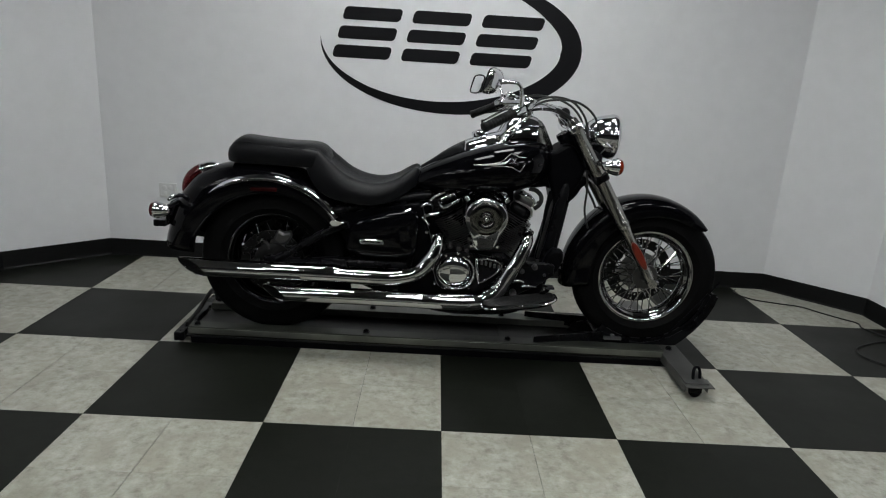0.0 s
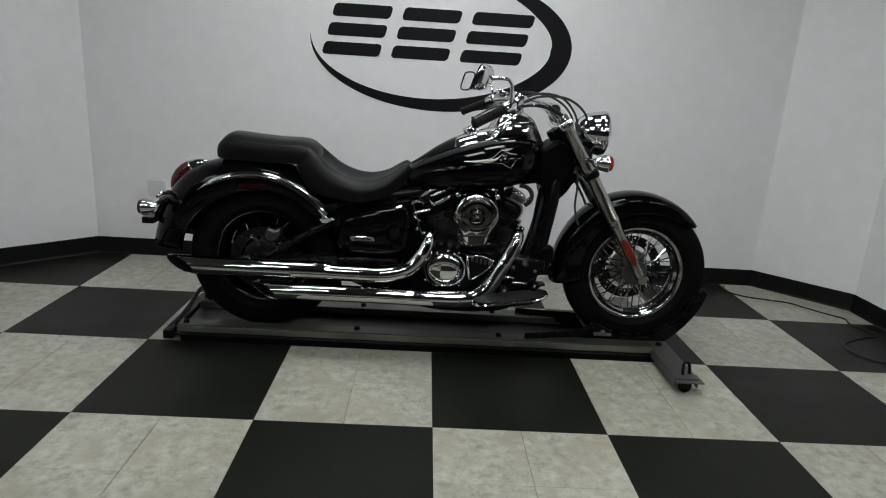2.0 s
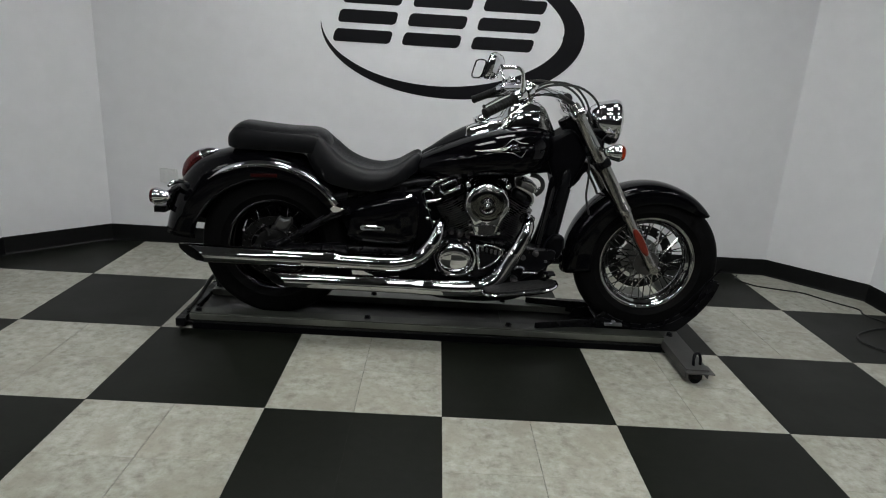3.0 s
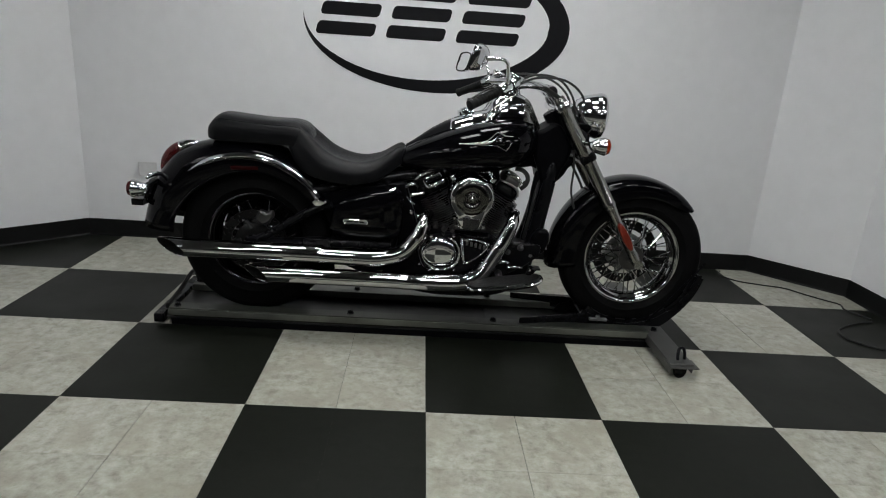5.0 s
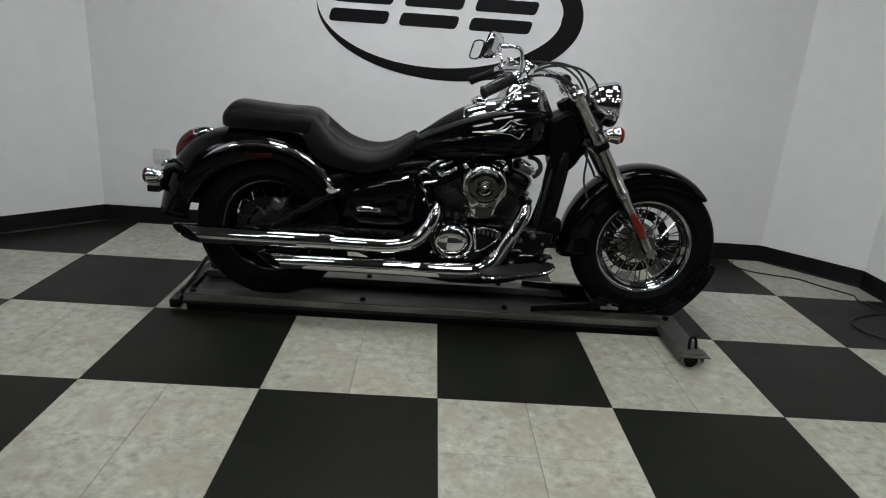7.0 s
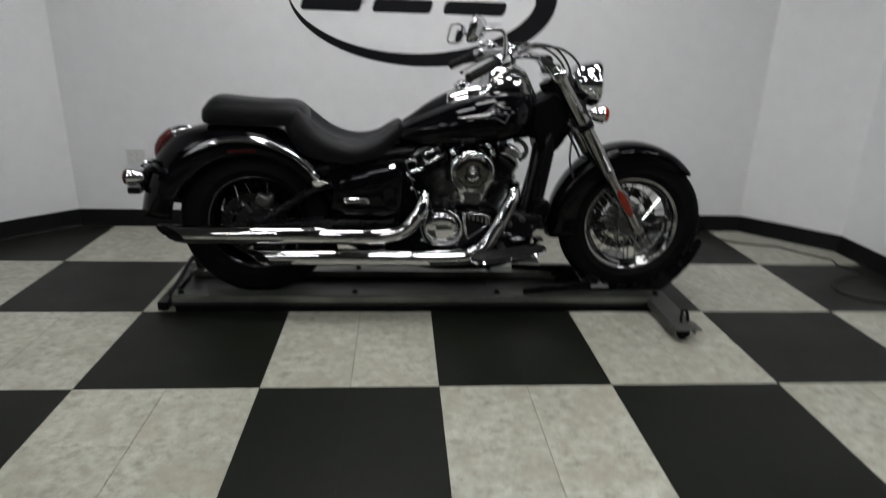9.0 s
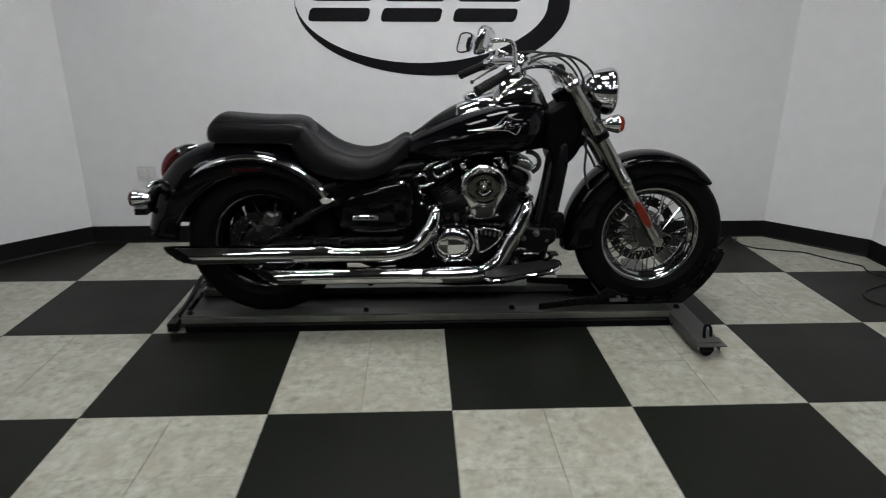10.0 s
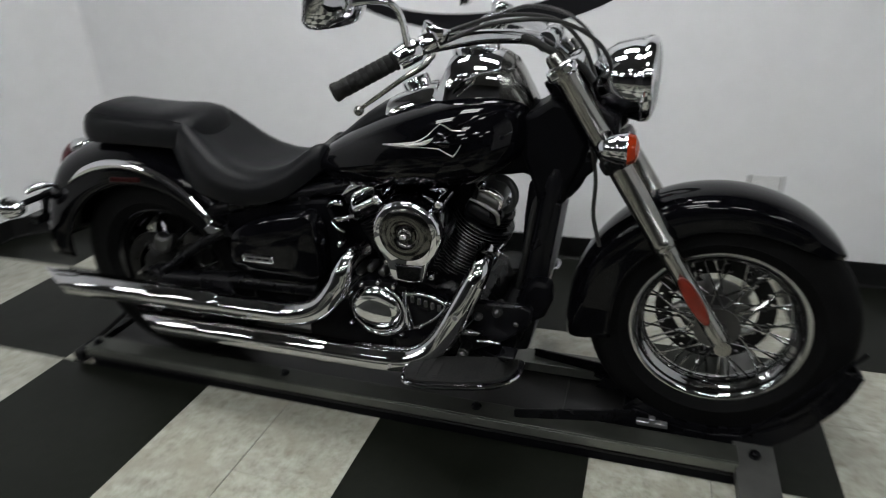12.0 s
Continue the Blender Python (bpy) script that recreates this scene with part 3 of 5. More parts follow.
prof = [(0.0, -0.092), (0.05, -0.092), (0.06, -0.088), (0.150, -0.084), (0.158, -0.090), (0.172, -0.090), (0.172, -0.064), (0.156, -0.064), (0.150, -0.072), (0.0, -0.074)]
lathe(bm, prof, Matrix.Translation((RX, 0, RZ)) @ NEAR, 60)
part("belt_pulley", bm, SATIN, rw, "black belt drive pulley")


def fender(cx, cz, table, hw, edge, section):
    """A mudguard: table of angle, crown radius, skirt radius; rounded across."""
    rings = []
    for k in range(41):
        t = k / 40
        ang = table[0][0] + (table[-1][0] - table[0][0]) * t
        rc = ip(ang, [q[0] for q in table], [q[1] for q in table])
        rs = ip(ang, [q[0] for q in table], [q[2] for q in table])
        ring = []
        for f, g in [(-f, g) for f, g in section] + [(0, 1)] + section[::-1]:
            r = rs + (rc - rs) * g
            taper = ip(t, (0, 0.10, 0.9, 1), edge)
            ring.append(Vector((cx + r * math.cos(radians(ang)), f * hw * taper, cz + r * math.sin(radians(ang)))))
        rings.append(ring)
    bm = bmesh.new()
    bridge(bm, rings, closed=False)
    return bm


DEEP = [(1.0, 0.0), (1.0, 0.12), (1.0, 0.35), (1.0, 0.56), (0.95, 0.74), (0.80, 0.87), (0.55, 0.955), (0.28, 0.99)]
ROUND = [(1.0, 0.0), (1.0, 0.15), (1.0, 0.30), (0.985, 0.45), (0.945, 0.58), (0.875, 0.69), (0.775, 0.785), (0.645, 0.865), (0.49, 0.93), (0.30, 0.975), (0.14, 0.995)]
ff = part("front_fender", fender(FX, FZ, [(45, 0.334, 0.318), (50, 0.339, 0.295), (62, 0.346, 0.285), (90, 0.360, 0.278), (120, 0.372, 0.272), (150, 0.370, 0.262), (175, 0.371, 0.254), (189, 0.377, 0.256)], 0.084, (0.75, 1, 1, 0.95), DEEP), PAINT, bike, "deep gloss black front fender", solid=0.004)
bm = bmesh.new()
rf = part("rear_fender", fender(RX, RZ, [(30, 0.400, 0.300), (70, 0.405, 0.300), (90, 0.418, 0.300), (115, 0.448, 0.302), (133, 0.482, 0.308), (150, 0.478, 0.318), (165, 0.472, 0.326), (175, 0.478, 0.325)], 0.132, (0.9, 1, 1, 0.92), ROUND), PAINT, bike, "wide gloss black rear fender", solid=0.004)

for sgn in (-1, 1):
    # chrome rail along the rear fender, widening into a foot at its front end
    bm = bmesh.new()
    rings = []
    for k in range(33):
        t = k / 32
        a = radians(131 - 93 * t)
        mid = ip(t, (0, 0.3, 0.7, 1), (0.383, 0.371, 0.357, 0.350))
        wd = ip(t, (0, 0.12, 0.3, 0.6, 0.9, 1), (0.002, 0.011, 0.0145, 0.014, 0.012, 0.015))
        v = ip(t, (0, 0.2, 0.6, 1), (0.128, 0.138, 0.148, 0.162)) * sgn
        ring = []
        for f, o in ((-1, 0), (-0.7, 0.006), (0, 0.010), (0.7, 0.006), (1, 0), (0, -0.006)):
            r = mid + f * wd
            ring.append(Vector((RX + r * math.cos(a), v + sgn * o, RZ + r * math.sin(a))))
        rings.append(ring)
    bridge(bm, rings)
    slab(bm, [(-0.492, 0.566), (-0.480, 0.552), (-0.462, 0.552), (-0.428, 0.570), (-0.452, 0.574), (-0.474, 0.582)], sgn * 0.156, sgn * 0.172)
    rail_part = part("fender_rail", bm, CHROME, rf, "chromed fender rail", bevel=0.003)
    bm = bmesh.new()
    core = []
    for k in range(15):
        t = 0.56 + 0.40 * k / 14
        a = radians(131 - 93 * t)
        mid = ip(t, (0, 0.3, 0.7, 1), (0.383, 0.371, 0.357, 0.350)) + 0.002
        v = ip(t, (0, 0.2, 0.6, 1), (0.128, 0.138, 0.148, 0.162)) * sgn
        core.append(Vector((RX + mid * math.cos(a), v + sgn * 0.0080, RZ + mid * math.sin(a))))
    sweep(bm, core, [0.001, 0.0050, 0.0062, 0.0062, 0.003], 10, 1)
    part("rail_inlay", bm, SATIN, rail_part, "black inlay in the rail")
    bm = bmesh.new()
    slab(bm, [(-0.825, 0.672), (-0.715, 0.676), (-0.715, 0.692), (-0.825, 0.688)], sgn * 0.128, sgn * 0.136)
    part("side_reflector", bm, REFL_R, rf, "red side reflector", bevel=0.003)

# tail lamp: a teardrop that hugs the fender's crown
bm = bmesh.new()
sweep(bm, [(-0.973, 0, 0.747), (-1.000, 0, 0.748), (-1.032, 0, 0.741), (-1.056, 0, 0.730), (-1.062, 0, 0.727)], [0.005, 0.014, 0.024, 0.0295, 0.030], 20)
lamp = part("tail_light", bm, CHROME, bike, "teardrop tail light with a chrome cap")
bm = bmesh.new()
sweep(bm, [(-1.060, 0, 0.728), (-1.082, 0, 0.714), (-1.104, 0, 0.694), (-1.122, 0, 0.668), (-1.134, 0, 0.638), (-1.139, 0, 0.620)], [0.0292, 0.0315, 0.0315, 0.029, 0.022, 0.011], 20)
part("lens", bm, RED, lamp, "red lens")
bm = bmesh.new()
slab(bm, [(-1.20, 0.50), (-1.185, 0.50), (-1.15, 0.60), (-1.165, 0.605)], -0.10, 0.10)
sweep(bm, [(-1.15, -0.20, 0.595), (-1.14, 0, 0.60), (-1.15, 0.20, 0.595)], 0.010, 8)
block(bm, (-1.232, -0.125, 0.500), (-1.185, 0.125, 0.526))
part("plate_bracket", bm, SATIN, bike, "black licence plate bracket")
bm = bmesh.new()
sweep(bm, [(-1.150, -0.160, 0.622), (-1.142, -0.140, 0.632), (-1.130, -0.115, 0.634), (-1.115, -0.09, 0.628)], [0.006, 0.011, 0.011, 0.007], 12)
part("signal_bracket", bm, CHROME, bike, "chrome bracket beside the rear turn signal")


def turn_signal(x, v, z, sgn_x, colour, word):
    C = Matrix.Translation((x, v, z)) @ (AHEAD if sgn_x > 0 else Matrix.Rotation(radians(-90), 4, "Y"))
    bm = bmesh.new()
    lathe(bm, [(0.0, -0.056), (0.009, -0.054), (0.018, -0.046), (0.026, -0.030), (0.0315, -0.012), (0.0335, 0.0), (0.0350, 0.002), (0.0350, 0.007), (0.030, 0.008)], C, 26)
    s = part("turn_signal", bm, CHROME, bike, "chrome bullet turn signal")
    bm = bmesh.new()
    lathe(bm, [(0.032, 0.004), (0.0315, 0.012), (0.027, 0.022), (0.015, 0.028), (0.0, 0.030)], C, 26)
    part("lens", bm, colour, s, word)
    return s


for sgn in (-1, 1):
    turn_signal(0.640, sgn * 0.235, 0.870, 1, ORANGE, "orange lens")
    turn_signal(-1.178, sgn * 0.205, 0.588, -1, RED, "red lens")
    bm = bmesh.new()
    sweep(bm, [(0.610, sgn * 0.235, 0.872), (0.602, sgn * 0.17, 0.870), (0.595, sgn * 0.10, 0.868)], 0.010, 10)
    part("signal_arm", bm, CHROME, bike)

# fork: legs with polished covers, sliders and reflectors, and the yokes
UP, LOW = Vector((0.487, 0, 1.012)), Vector((0.897, 0, 0.362))
ax = (LOW - UP).normalized()
for sgn in (-1, 1):
    o = Vector((0, sgn * 0.105, 0))
    bm = bmesh.new()
    M = Matrix.Translation(UP + o) @ ax.to_track_quat("Z", "Y").to_matrix().to_4x4()
    LG = (LOW - UP).length
    lathe(bm, [(0.0, -0.03), (0.018, -0.030), (0.022, -0.022), (0.024, 0.0), (0.031, 0.004), (0.031, 0.03), (0.0275, 0.035), (0.0275, 0.20), (0.0295, 0.21), (0.0295, 0.225), (0.0275, 0.235), (0.0275, 0.455), (0.031, 0.46), (0.031, 0.475), (0.024, 0.485), (0.024, 0.49)], M, 24)
    leg = part("fork_leg", bm, BRUSHED, bike, "polished alloy fork leg")
    bm = bmesh.new()
    lathe(bm, [(0.024, 0.478), (0.0275, 0.482), (0.0275, 0.50), (0.0235, 0.51), (0.0215, LG - 0.07), (0.0225, LG - 0.05), (0.021, LG - 0.02), (0.016, LG + 0.02), (0.008, LG + 0.025)], M, 24)
    lathe(bm, [(0.0, -0.036), (0.016, -0.036), (0.020, -0.03), (0.020, 0.02), (0.0, 0.02)], Matrix.Translation(LOW + o) @ NEAR, 18)
    part("slider", bm, BRUSHED, leg)
    bm = bmesh.new()
    R2 = M @ Matrix.Translation((0, 0, 0.622))
    pts = []
    ring = []
    for k in range(20):
        a = 2 * math.pi * k / 20
        ring.append(((0.0165 * abs(math.cos(a)) ** 0.8) * (1 if math.cos(a) > 0 else -1), 0.068 * math.sin(a)))
    side = (M.to_3x3().inverted() @ Vector((0, sgn, 0))).normalized()
    tang = side.cross(Vector((0, 0, 1))).normalized()
    rings = []
    for d_, f in ((0.020, 1.0), (0.030, 1.0), (0.034, 0.86), (0.035, 0.3)):
        rings.append([R2 @ (side * d_ + tang * (a * f) + Vector((0, 0, b * f))) for a, b in ring])
    bridge(bm, rings)
    part("reflector", bm, REFL_O, leg, "long orange reflector")
bm = bmesh.new()
lathe(bm, [(0.0, -0.095), (0.012, -0.095), (0.012, 0.095), (0.0, 0.095)], Matrix.Translation((FX, 0, FZ)) @ NEAR, 16)
part("axle", bm, BRUSHED, bike)
for d_, w_, mat_ in ((0.012, 0.034, CHROME), (0.245, 0.040, SATIN)):
    bm = bmesh.new()
    C = Matrix.Translation(UP + ax * d_) @ ax.to_track_quat("Z", "Y").to_matrix().to_4x4()
    block(bm, (-0.034, -0.135, -w_ / 2), (0.034, 0.135, w_ / 2), Matrix.Translation(UP + ax * d_) @ Matrix.Rotation(math.atan2(ax.x, -ax.z) * -1, 4, "Y"))
    part("yoke", bm, mat_, bike, bevel=0.012)
# caliper behind the left leg
bm = bmesh.new()
slab(bm, [(0.735, 0.500), (0.757, 0.535), (0.795, 0.520), (0.818, 0.475), (0.812, 0.425), (0.785, 0.400), (0.748, 0.430)], 0.050, 0.098)
part("brake_caliper", bm, DARKDISC, bike, "dark cast brake caliper", bevel=0.012)
bm = bmesh.new()
sweep(bm, [(0.755, 0.09, 0.455), (0.70, 0.10, 0.56), (0.66, 0.11, 0.66), (0.60, 0.10, 0.76), (0.56, 0.06, 0.86)], 0.0055, 8)
part("brake_hose", bm, CABLE, bike)

# headlight
HM = Matrix.Translation((0.673, 0, 0.967)) @ Matrix.Rotation(radians(92), 4, "Y")
bm = bmesh.new()
lathe(bm, [(0.0, -0.128), (0.030, -0.124), (0.058, -0.106), (0.078, -0.075), (0.088, -0.040), (0.0925, -0.016), (0.0945, -0.014), (0.0955, -0.006), (0.0945, 0.004), (0.0915, 0.010), (0.088, 0.012)], HM, 44)
hl = part("headlight", bm, CHROME, bike, "large round chrome headlight")
bm = bmesh.new()
lathe(bm, [(0.0895, 0.008), (0.083, 0.014), (0.068, 0.0195), (0.046, 0.0235), (0.022, 0.0255), (0.0, 0.026)], HM, 44)
part("lens", bm, GLASS, hl, "clear glass headlight lens")
bm = bmesh.new()
lathe(bm, [(0.089, 0.004), (0.060, -0.03), (0.03, -0.06), (0.0, -0.07)], HM, 32)
part("reflector_bowl", bm, CHROME, hl)
bm = bmesh.new()
sweep(bm, [(0.625, 0, 0.885), (0.60, 0, 0.86), (0.56, 0, 0.86)], 0.018, 10)
slab(bm, [(0.555, 0.83), (0.62, 0.845), (0.62, 0.90), (0.56, 0.93)], -0.10, 0.10)
part("headlight_bracket", bm, SATIN, bike, bevel=0.006)

# handlebar with risers, grips, switch boxes, levers, mirrors
BAR = [(0.20, -0.345, 1.060), (0.250, -0.30, 1.076), (0.325, -0.205, 1.082), (0.395, -0.115, 1.074), (0.440, -0.05, 1.058), (0.450, 0, 1.054)]
bm = bmesh.new()
sweep(bm, BAR + [(x, -v, z) for x, v, z in BAR[-2::-1]], 0.0155, 14)
hb = part("handlebar", bm, CHROME, bike, "swept-back chrome handlebar")
for sgn in (-1, 1):
    bm = bmesh.new()
    sweep(bm, [(0.487, sgn * 0.05, 1.020), (0.470, sgn * 0.05, 1.035), (0.452, sgn * 0.05, 1.056)], 0.017, 12)
    lathe(bm, [(0.0, -0.022), (0.022, -0.022), (0.025, -0.015), (0.025, 0.015), (0.022, 0.022), (0.0, 0.022)], Matrix.Translation((0.449, sgn * 0.05, 1.057)) @ NEAR, 16)
    part("riser", bm, CHROME, hb)
    g0, g1 = Vector((0.203, sgn * 0.343, 1.057)), Vector((0.096, sgn * 0.410, 1.004))
    gd = (g1 - g0)
    GM = Matrix.Translation(g0) @ gd.to_track_quat("Z", "Y").to_matrix().to_4x4()
    L = gd.length
    bm = bmesh.new()
    prof = [(0.0, 0.0), (0.019, 0.0), (0.019, 0.006), (0.0165, 0.008)]
    for k in range(8):
        z = 0.010 + k * (L - 0.03) / 8
        prof += [(0.0165, z), (0.0180, z + 0.003), (0.0180, z + 0.010), (0.0168, z + 0.012)]
    prof += [(0.0175, L - 0.012), (0.019, L - 0.008), (0.019, L), (0.012, L + 0.004), (0.0, L + 0.004)]
    lathe(bm, prof, GM, 18)
    part("grip", bm, GRIP, hb, "black rubber grip")
    bm = bmesh.new()
    lathe(bm, [(0.0, -0.052), (0.019, -0.052), (0.023, -0.046), (0.024, -0.024), (0.022, -0.004), (0.0, -0.003)], GM, 18)
    lathe(bm, [(0.0, -0.085), (0.020, -0.085), (0.021, -0.070), (0.020, -0.058), (0.0, -0.056)], GM, 16)
    part("switch_box", bm, CHROME, hb, "chrome switch housing")
    bm = bmesh.new()
    lathe(bm, [(0.0, -0.014), (0.020, -0.014), (0.022, -0.010), (0.022, 0.010), (0.020, 0.013), (0.0, 0.013)], Matrix.Translation((0.268, sgn * 0.285, 1.104)) @ Matrix.Rotation(radians(20), 4, "Y"), 18, sx=1.3)
    part("reservoir", bm, CHROME, hb, "chrome fluid reservoir")
    bm = bmesh.new()
    sweep(bm, [(0.268, sgn * 0.315, 1.062), (0.258, sgn * 0.345, 1.046), (0.225, sgn * 0.372, 1.026), (0.184, sgn * 0.398, 0.998), (0.155, sgn * 0.418, 0.978)], [0.012, 0.011, 0.008, 0.0075, 0.006], 10, flat=0.6)
    bmesh.ops.create_uvsphere(bm, u_segments=12, v_segments=8, radius=0.010, matrix=Matrix.Translation((0.151, sgn * 0.421, 0.974)))
    part("lever", bm, BRUSHED, hb, "polished alloy lever with a ball end")
    # mirror
    far, drop = (0.045, 0.021) if sgn > 0 else (0.0, 0.0)
    MM = Matrix.Translation((0.121 + 0.007 * sgn - 0.2 * far, sgn * (0.395 + far), 1.168 - drop)) @ Matrix.Rotation(radians(17 * sgn), 4, "Z") @ Matrix.Rotation(radians(14), 4, "Y")
    outline = [(-0.080, -0.030), (-0.078, 0.020), (-0.062, 0.040), (0.0, 0.046), (0.058, 0.040), (0.074, 0.022), (0.070, -0.010), (0.052, -0.038), (0.0, -0.046), (-0.060, -0.044)]
    ol = [(p.x, p.y) for p in spline([(a, b, 0) for a, b in outline + outline[:1]], 3)[:-1]]
    bm = bmesh.new()
    bridge(bm, [[MM @ Vector((d_, -sgn * a * f, b * f)) for a, b in ol] for d_, f in ((-0.002, 0.93), (-0.004, 0.99), (0.0, 1.0), (0.010, 0.97), (0.022, 0.82), (0.030, 0.52), (0.032, 0.2))])
    mi = part("mirror", bm, CHROME, hb, "chrome rear-view mirror")
    bm = bmesh.new()
    bridge(bm, [[MM @ Vector((d_, -sgn * a * 0.92, b * 0.92)) for a, b in ol] for d_ in (-0.0030, -0.0048)])
    part("mirror_glass", bm, MIRROR, mi)
    bm = bmesh.new()
    rim = [MM @ Vector((-0.0045, -sgn * a * 0.955, b * 0.955)) for a, b in ol]
    sweep(bm, rim + rim[:1], 0.0036, 8, 0)
    part("mirror_rim", bm, SATIN, mi, "black rim round the mirror glass")
    bm = bmesh.new()
    sweep(bm, [(0.143 + 0.007 * sgn, sgn * (0.39 + far), 1.166 - drop), (0.180, sgn * (0.385 + 0.6 * far), 1.168 - drop), (0.213, sgn * (0.378 + 0.2 * far), 1.163 - drop), (0.226, sgn * 0.362, 1.140 - drop), (0.230, sgn * 0.345, 1.085)], [0.010, 0.0065, 0.006, 0.0065, 0.008], 10)
    part("stem", bm, CHROME, mi)

CABLES = [((0.275, -0.29, 1.080), (0.36, -0.19, 1.108), (0.48, -0.13, 1.106), (0.565, -0.09, 1.056), (0.595, -0.06, 0.98), (0.56, -0.04, 0.88)),
          ((0.265, -0.29, 1.095), (0.37, -0.16, 1.120), (0.47, -0.09, 1.106), (0.530, -0.07, 1.05), (0.560, -0.06, 0.98)),
          ((0.265, 0.29, 1.090), (0.37, 0.17, 1.116), (0.48, 0.10, 1.096), (0.548, 0.06, 1.03), (0.565, 0.04, 0.93)),
          ((0.50, -0.05, 1.0), (0.53, -0.09, 0.93), (0.56, -0.09, 0.84), (0.575, -0.08, 0.75), (0.575, -0.08, 0.66), (0.595, -0.09, 0.585))]
bm = bmesh.new()
sweep(bm, [(0.285, -0.245, 1.090), (0.344, -0.165, 1.088), (0.400, -0.120, 1.074), (0.440, -0.102, 1.056), (0.486, -0.095, 1.030), (0.530, -0.085, 1.008), (0.555, -0.07, 0.975)], 0.0088, 10)
part("brake_hose", bm, CABLE, hb, "thick black hose along the handlebar")
for line in CABLES:
    bm = bmesh.new()
    sweep(bm, line, 0.0048, 8)
    part("control_cable", bm, CABLE, hb)


# tank, console, emblem
def sections(table, ring, m=1):
    """Lofts a body along x: table of x, half width, foot, top; ring of (side, height) factors."""
    line = spline([(t[0], t[1], t[2]) for t in table], 5)
    tops = spline([(t[0], t[3], 0) for t in table], 5)
    bm = bmesh.new()
    bridge(bm, [[Vector((p.x, f * p.y, p.z + (q.y - p.z) * g)) for f, g in ring] for p, q in zip(line, tops)])
    return bm


EGG = [(0, 0.0), (-0.45, 0.0), (-0.80, 0.06), (-0.95, 0.20), (-1.0, 0.40), (-0.97, 0.60), (-0.86, 0.78), (-0.66, 0.90), (-0.36, 0.975), (0, 1.0)]
EGG = EGG + [(-f, g) for f, g in EGG[-2:0:-1]]
tank = part("fuel_tank", sections([(-0.170, 0.060, 0.735, 0.765), (-0.145, 0.085, 0.715, 0.785), (-0.06, 0.130, 0.700, 0.835), (0.05, 0.178, 0.705, 0.888), (0.16, 0.205, 0.715, 0.925), (0.26, 0.208, 0.728, 0.945), (0.34, 0.180, 0.755, 0.945), (0.395, 0.125, 0.795, 0.930), (0.42, 0.06, 0.835, 0.905)], EGG), PAINT, bike, "teardrop gloss black fuel tank")
CON = [(0, -0.4), (-1.06, -0.4), (-1.0, 0.15), (-0.93, 0.50), (-0.76, 0.80), (-0.42, 0.96), (0, 1.0), (0.42, 0.96), (0.76, 0.80), (0.93, 0.50), (1.0, 0.15), (1.06, -0.4)]
con = part("console", sections([(0.048, 0.066, 0.868, 0.912), (0.06, 0.072, 0.872, 0.924), (0.13, 0.082, 0.888, 0.950), (0.182, 0.085, 0.899, 0.964), (0.200, 0.090, 0.903, 0.988), (0.218, 0.095, 0.906, 1.020), (0.245, 0.097, 0.908, 1.038), (0.29, 0.094, 0.915, 1.044), (0.340, 0.0865, 0.919, 1.032), (0.352, 0.0825, 0.919, 1.025)], CON), CHROME, tank, "chrome tank-top console")
part("pod_cowl", sections([(0.347, 0.0855, 0.917, 1.030), (0.358, 0.082, 0.918, 1.022), (0.375, 0.075, 0.917, 1.009), (0.400, 0.063, 0.908, 0.963), (0.420, 0.049, 0.898, 0.923)], CON), BRUSHED, tank, "dull silver cowl in front of the speedometer")
part("console_strap", sections([(-0.13, 0.020, 0.776, 0.802), (-0.09, 0.030, 0.800, 0.828), (-0.03, 0.046, 0.838, 0.872), (0.02, 0.058, 0.858, 0.902), (0.051, 0.066, 0.868, 0.918)], CON), LEATHER, tank, "black vinyl strap behind the console")
SM = Matrix.Translation((0.272, 0, 1.034)) @ Matrix.Rotation(radians(-16), 4, "Y")
bm = bmesh.new()
lathe(bm, [(0.058, -0.03), (0.060, 0.006), (0.058, 0.014), (0.052, 0.016), (0.050, 0.010), (0.0, 0.010)], SM, 32)
sp = part("speedometer", bm, CHROME, tank, "round chrome-rimmed speedometer")
bm = bmesh.new()
lathe(bm, [(0.049, 0.0105), (0.049, 0.0125), (0.0, 0.0125)], SM, 32)
part("dial", bm, DIAL, sp)
bm = bmesh.new()
lathe(bm, [(0.034, -0.02), (0.036, 0.010), (0.033, 0.017), (0.012, 0.020), (0.0, 0.020)], Matrix.Translation((0.115, 0, 0.948)) @ Matrix.Rotation(radians(-22), 4, "Y"), 28)
part("filler_cap", bm, CHROME, tank, "chrome filler cap")


def shell_offset(x, z):
    """Half width of the tank's flank at x and height z."""
    w = ip(x, (-0.06, 0.05, 0.16, 0.26, 0.34), (0.130, 0.178, 0.205, 0.208, 0.180))
    lo = ip(x, (-0.06, 0.16, 0.34), (0.700, 0.715, 0.755))
    hi = ip(x, (-0.06, 0.05, 0.16, 0.26, 0.34), (0.835, 0.888, 0.925, 0.945, 0.945))
    g = (z - lo) / (hi - lo)
    return w * ip(g, (0, 0.06, 0.2, 0.4, 0.6, 0.78, 0.9, 0.975, 1), (0.45, 0.8, 0.95, 1, 0.97, 0.86, 0.66, 0.36, 0))


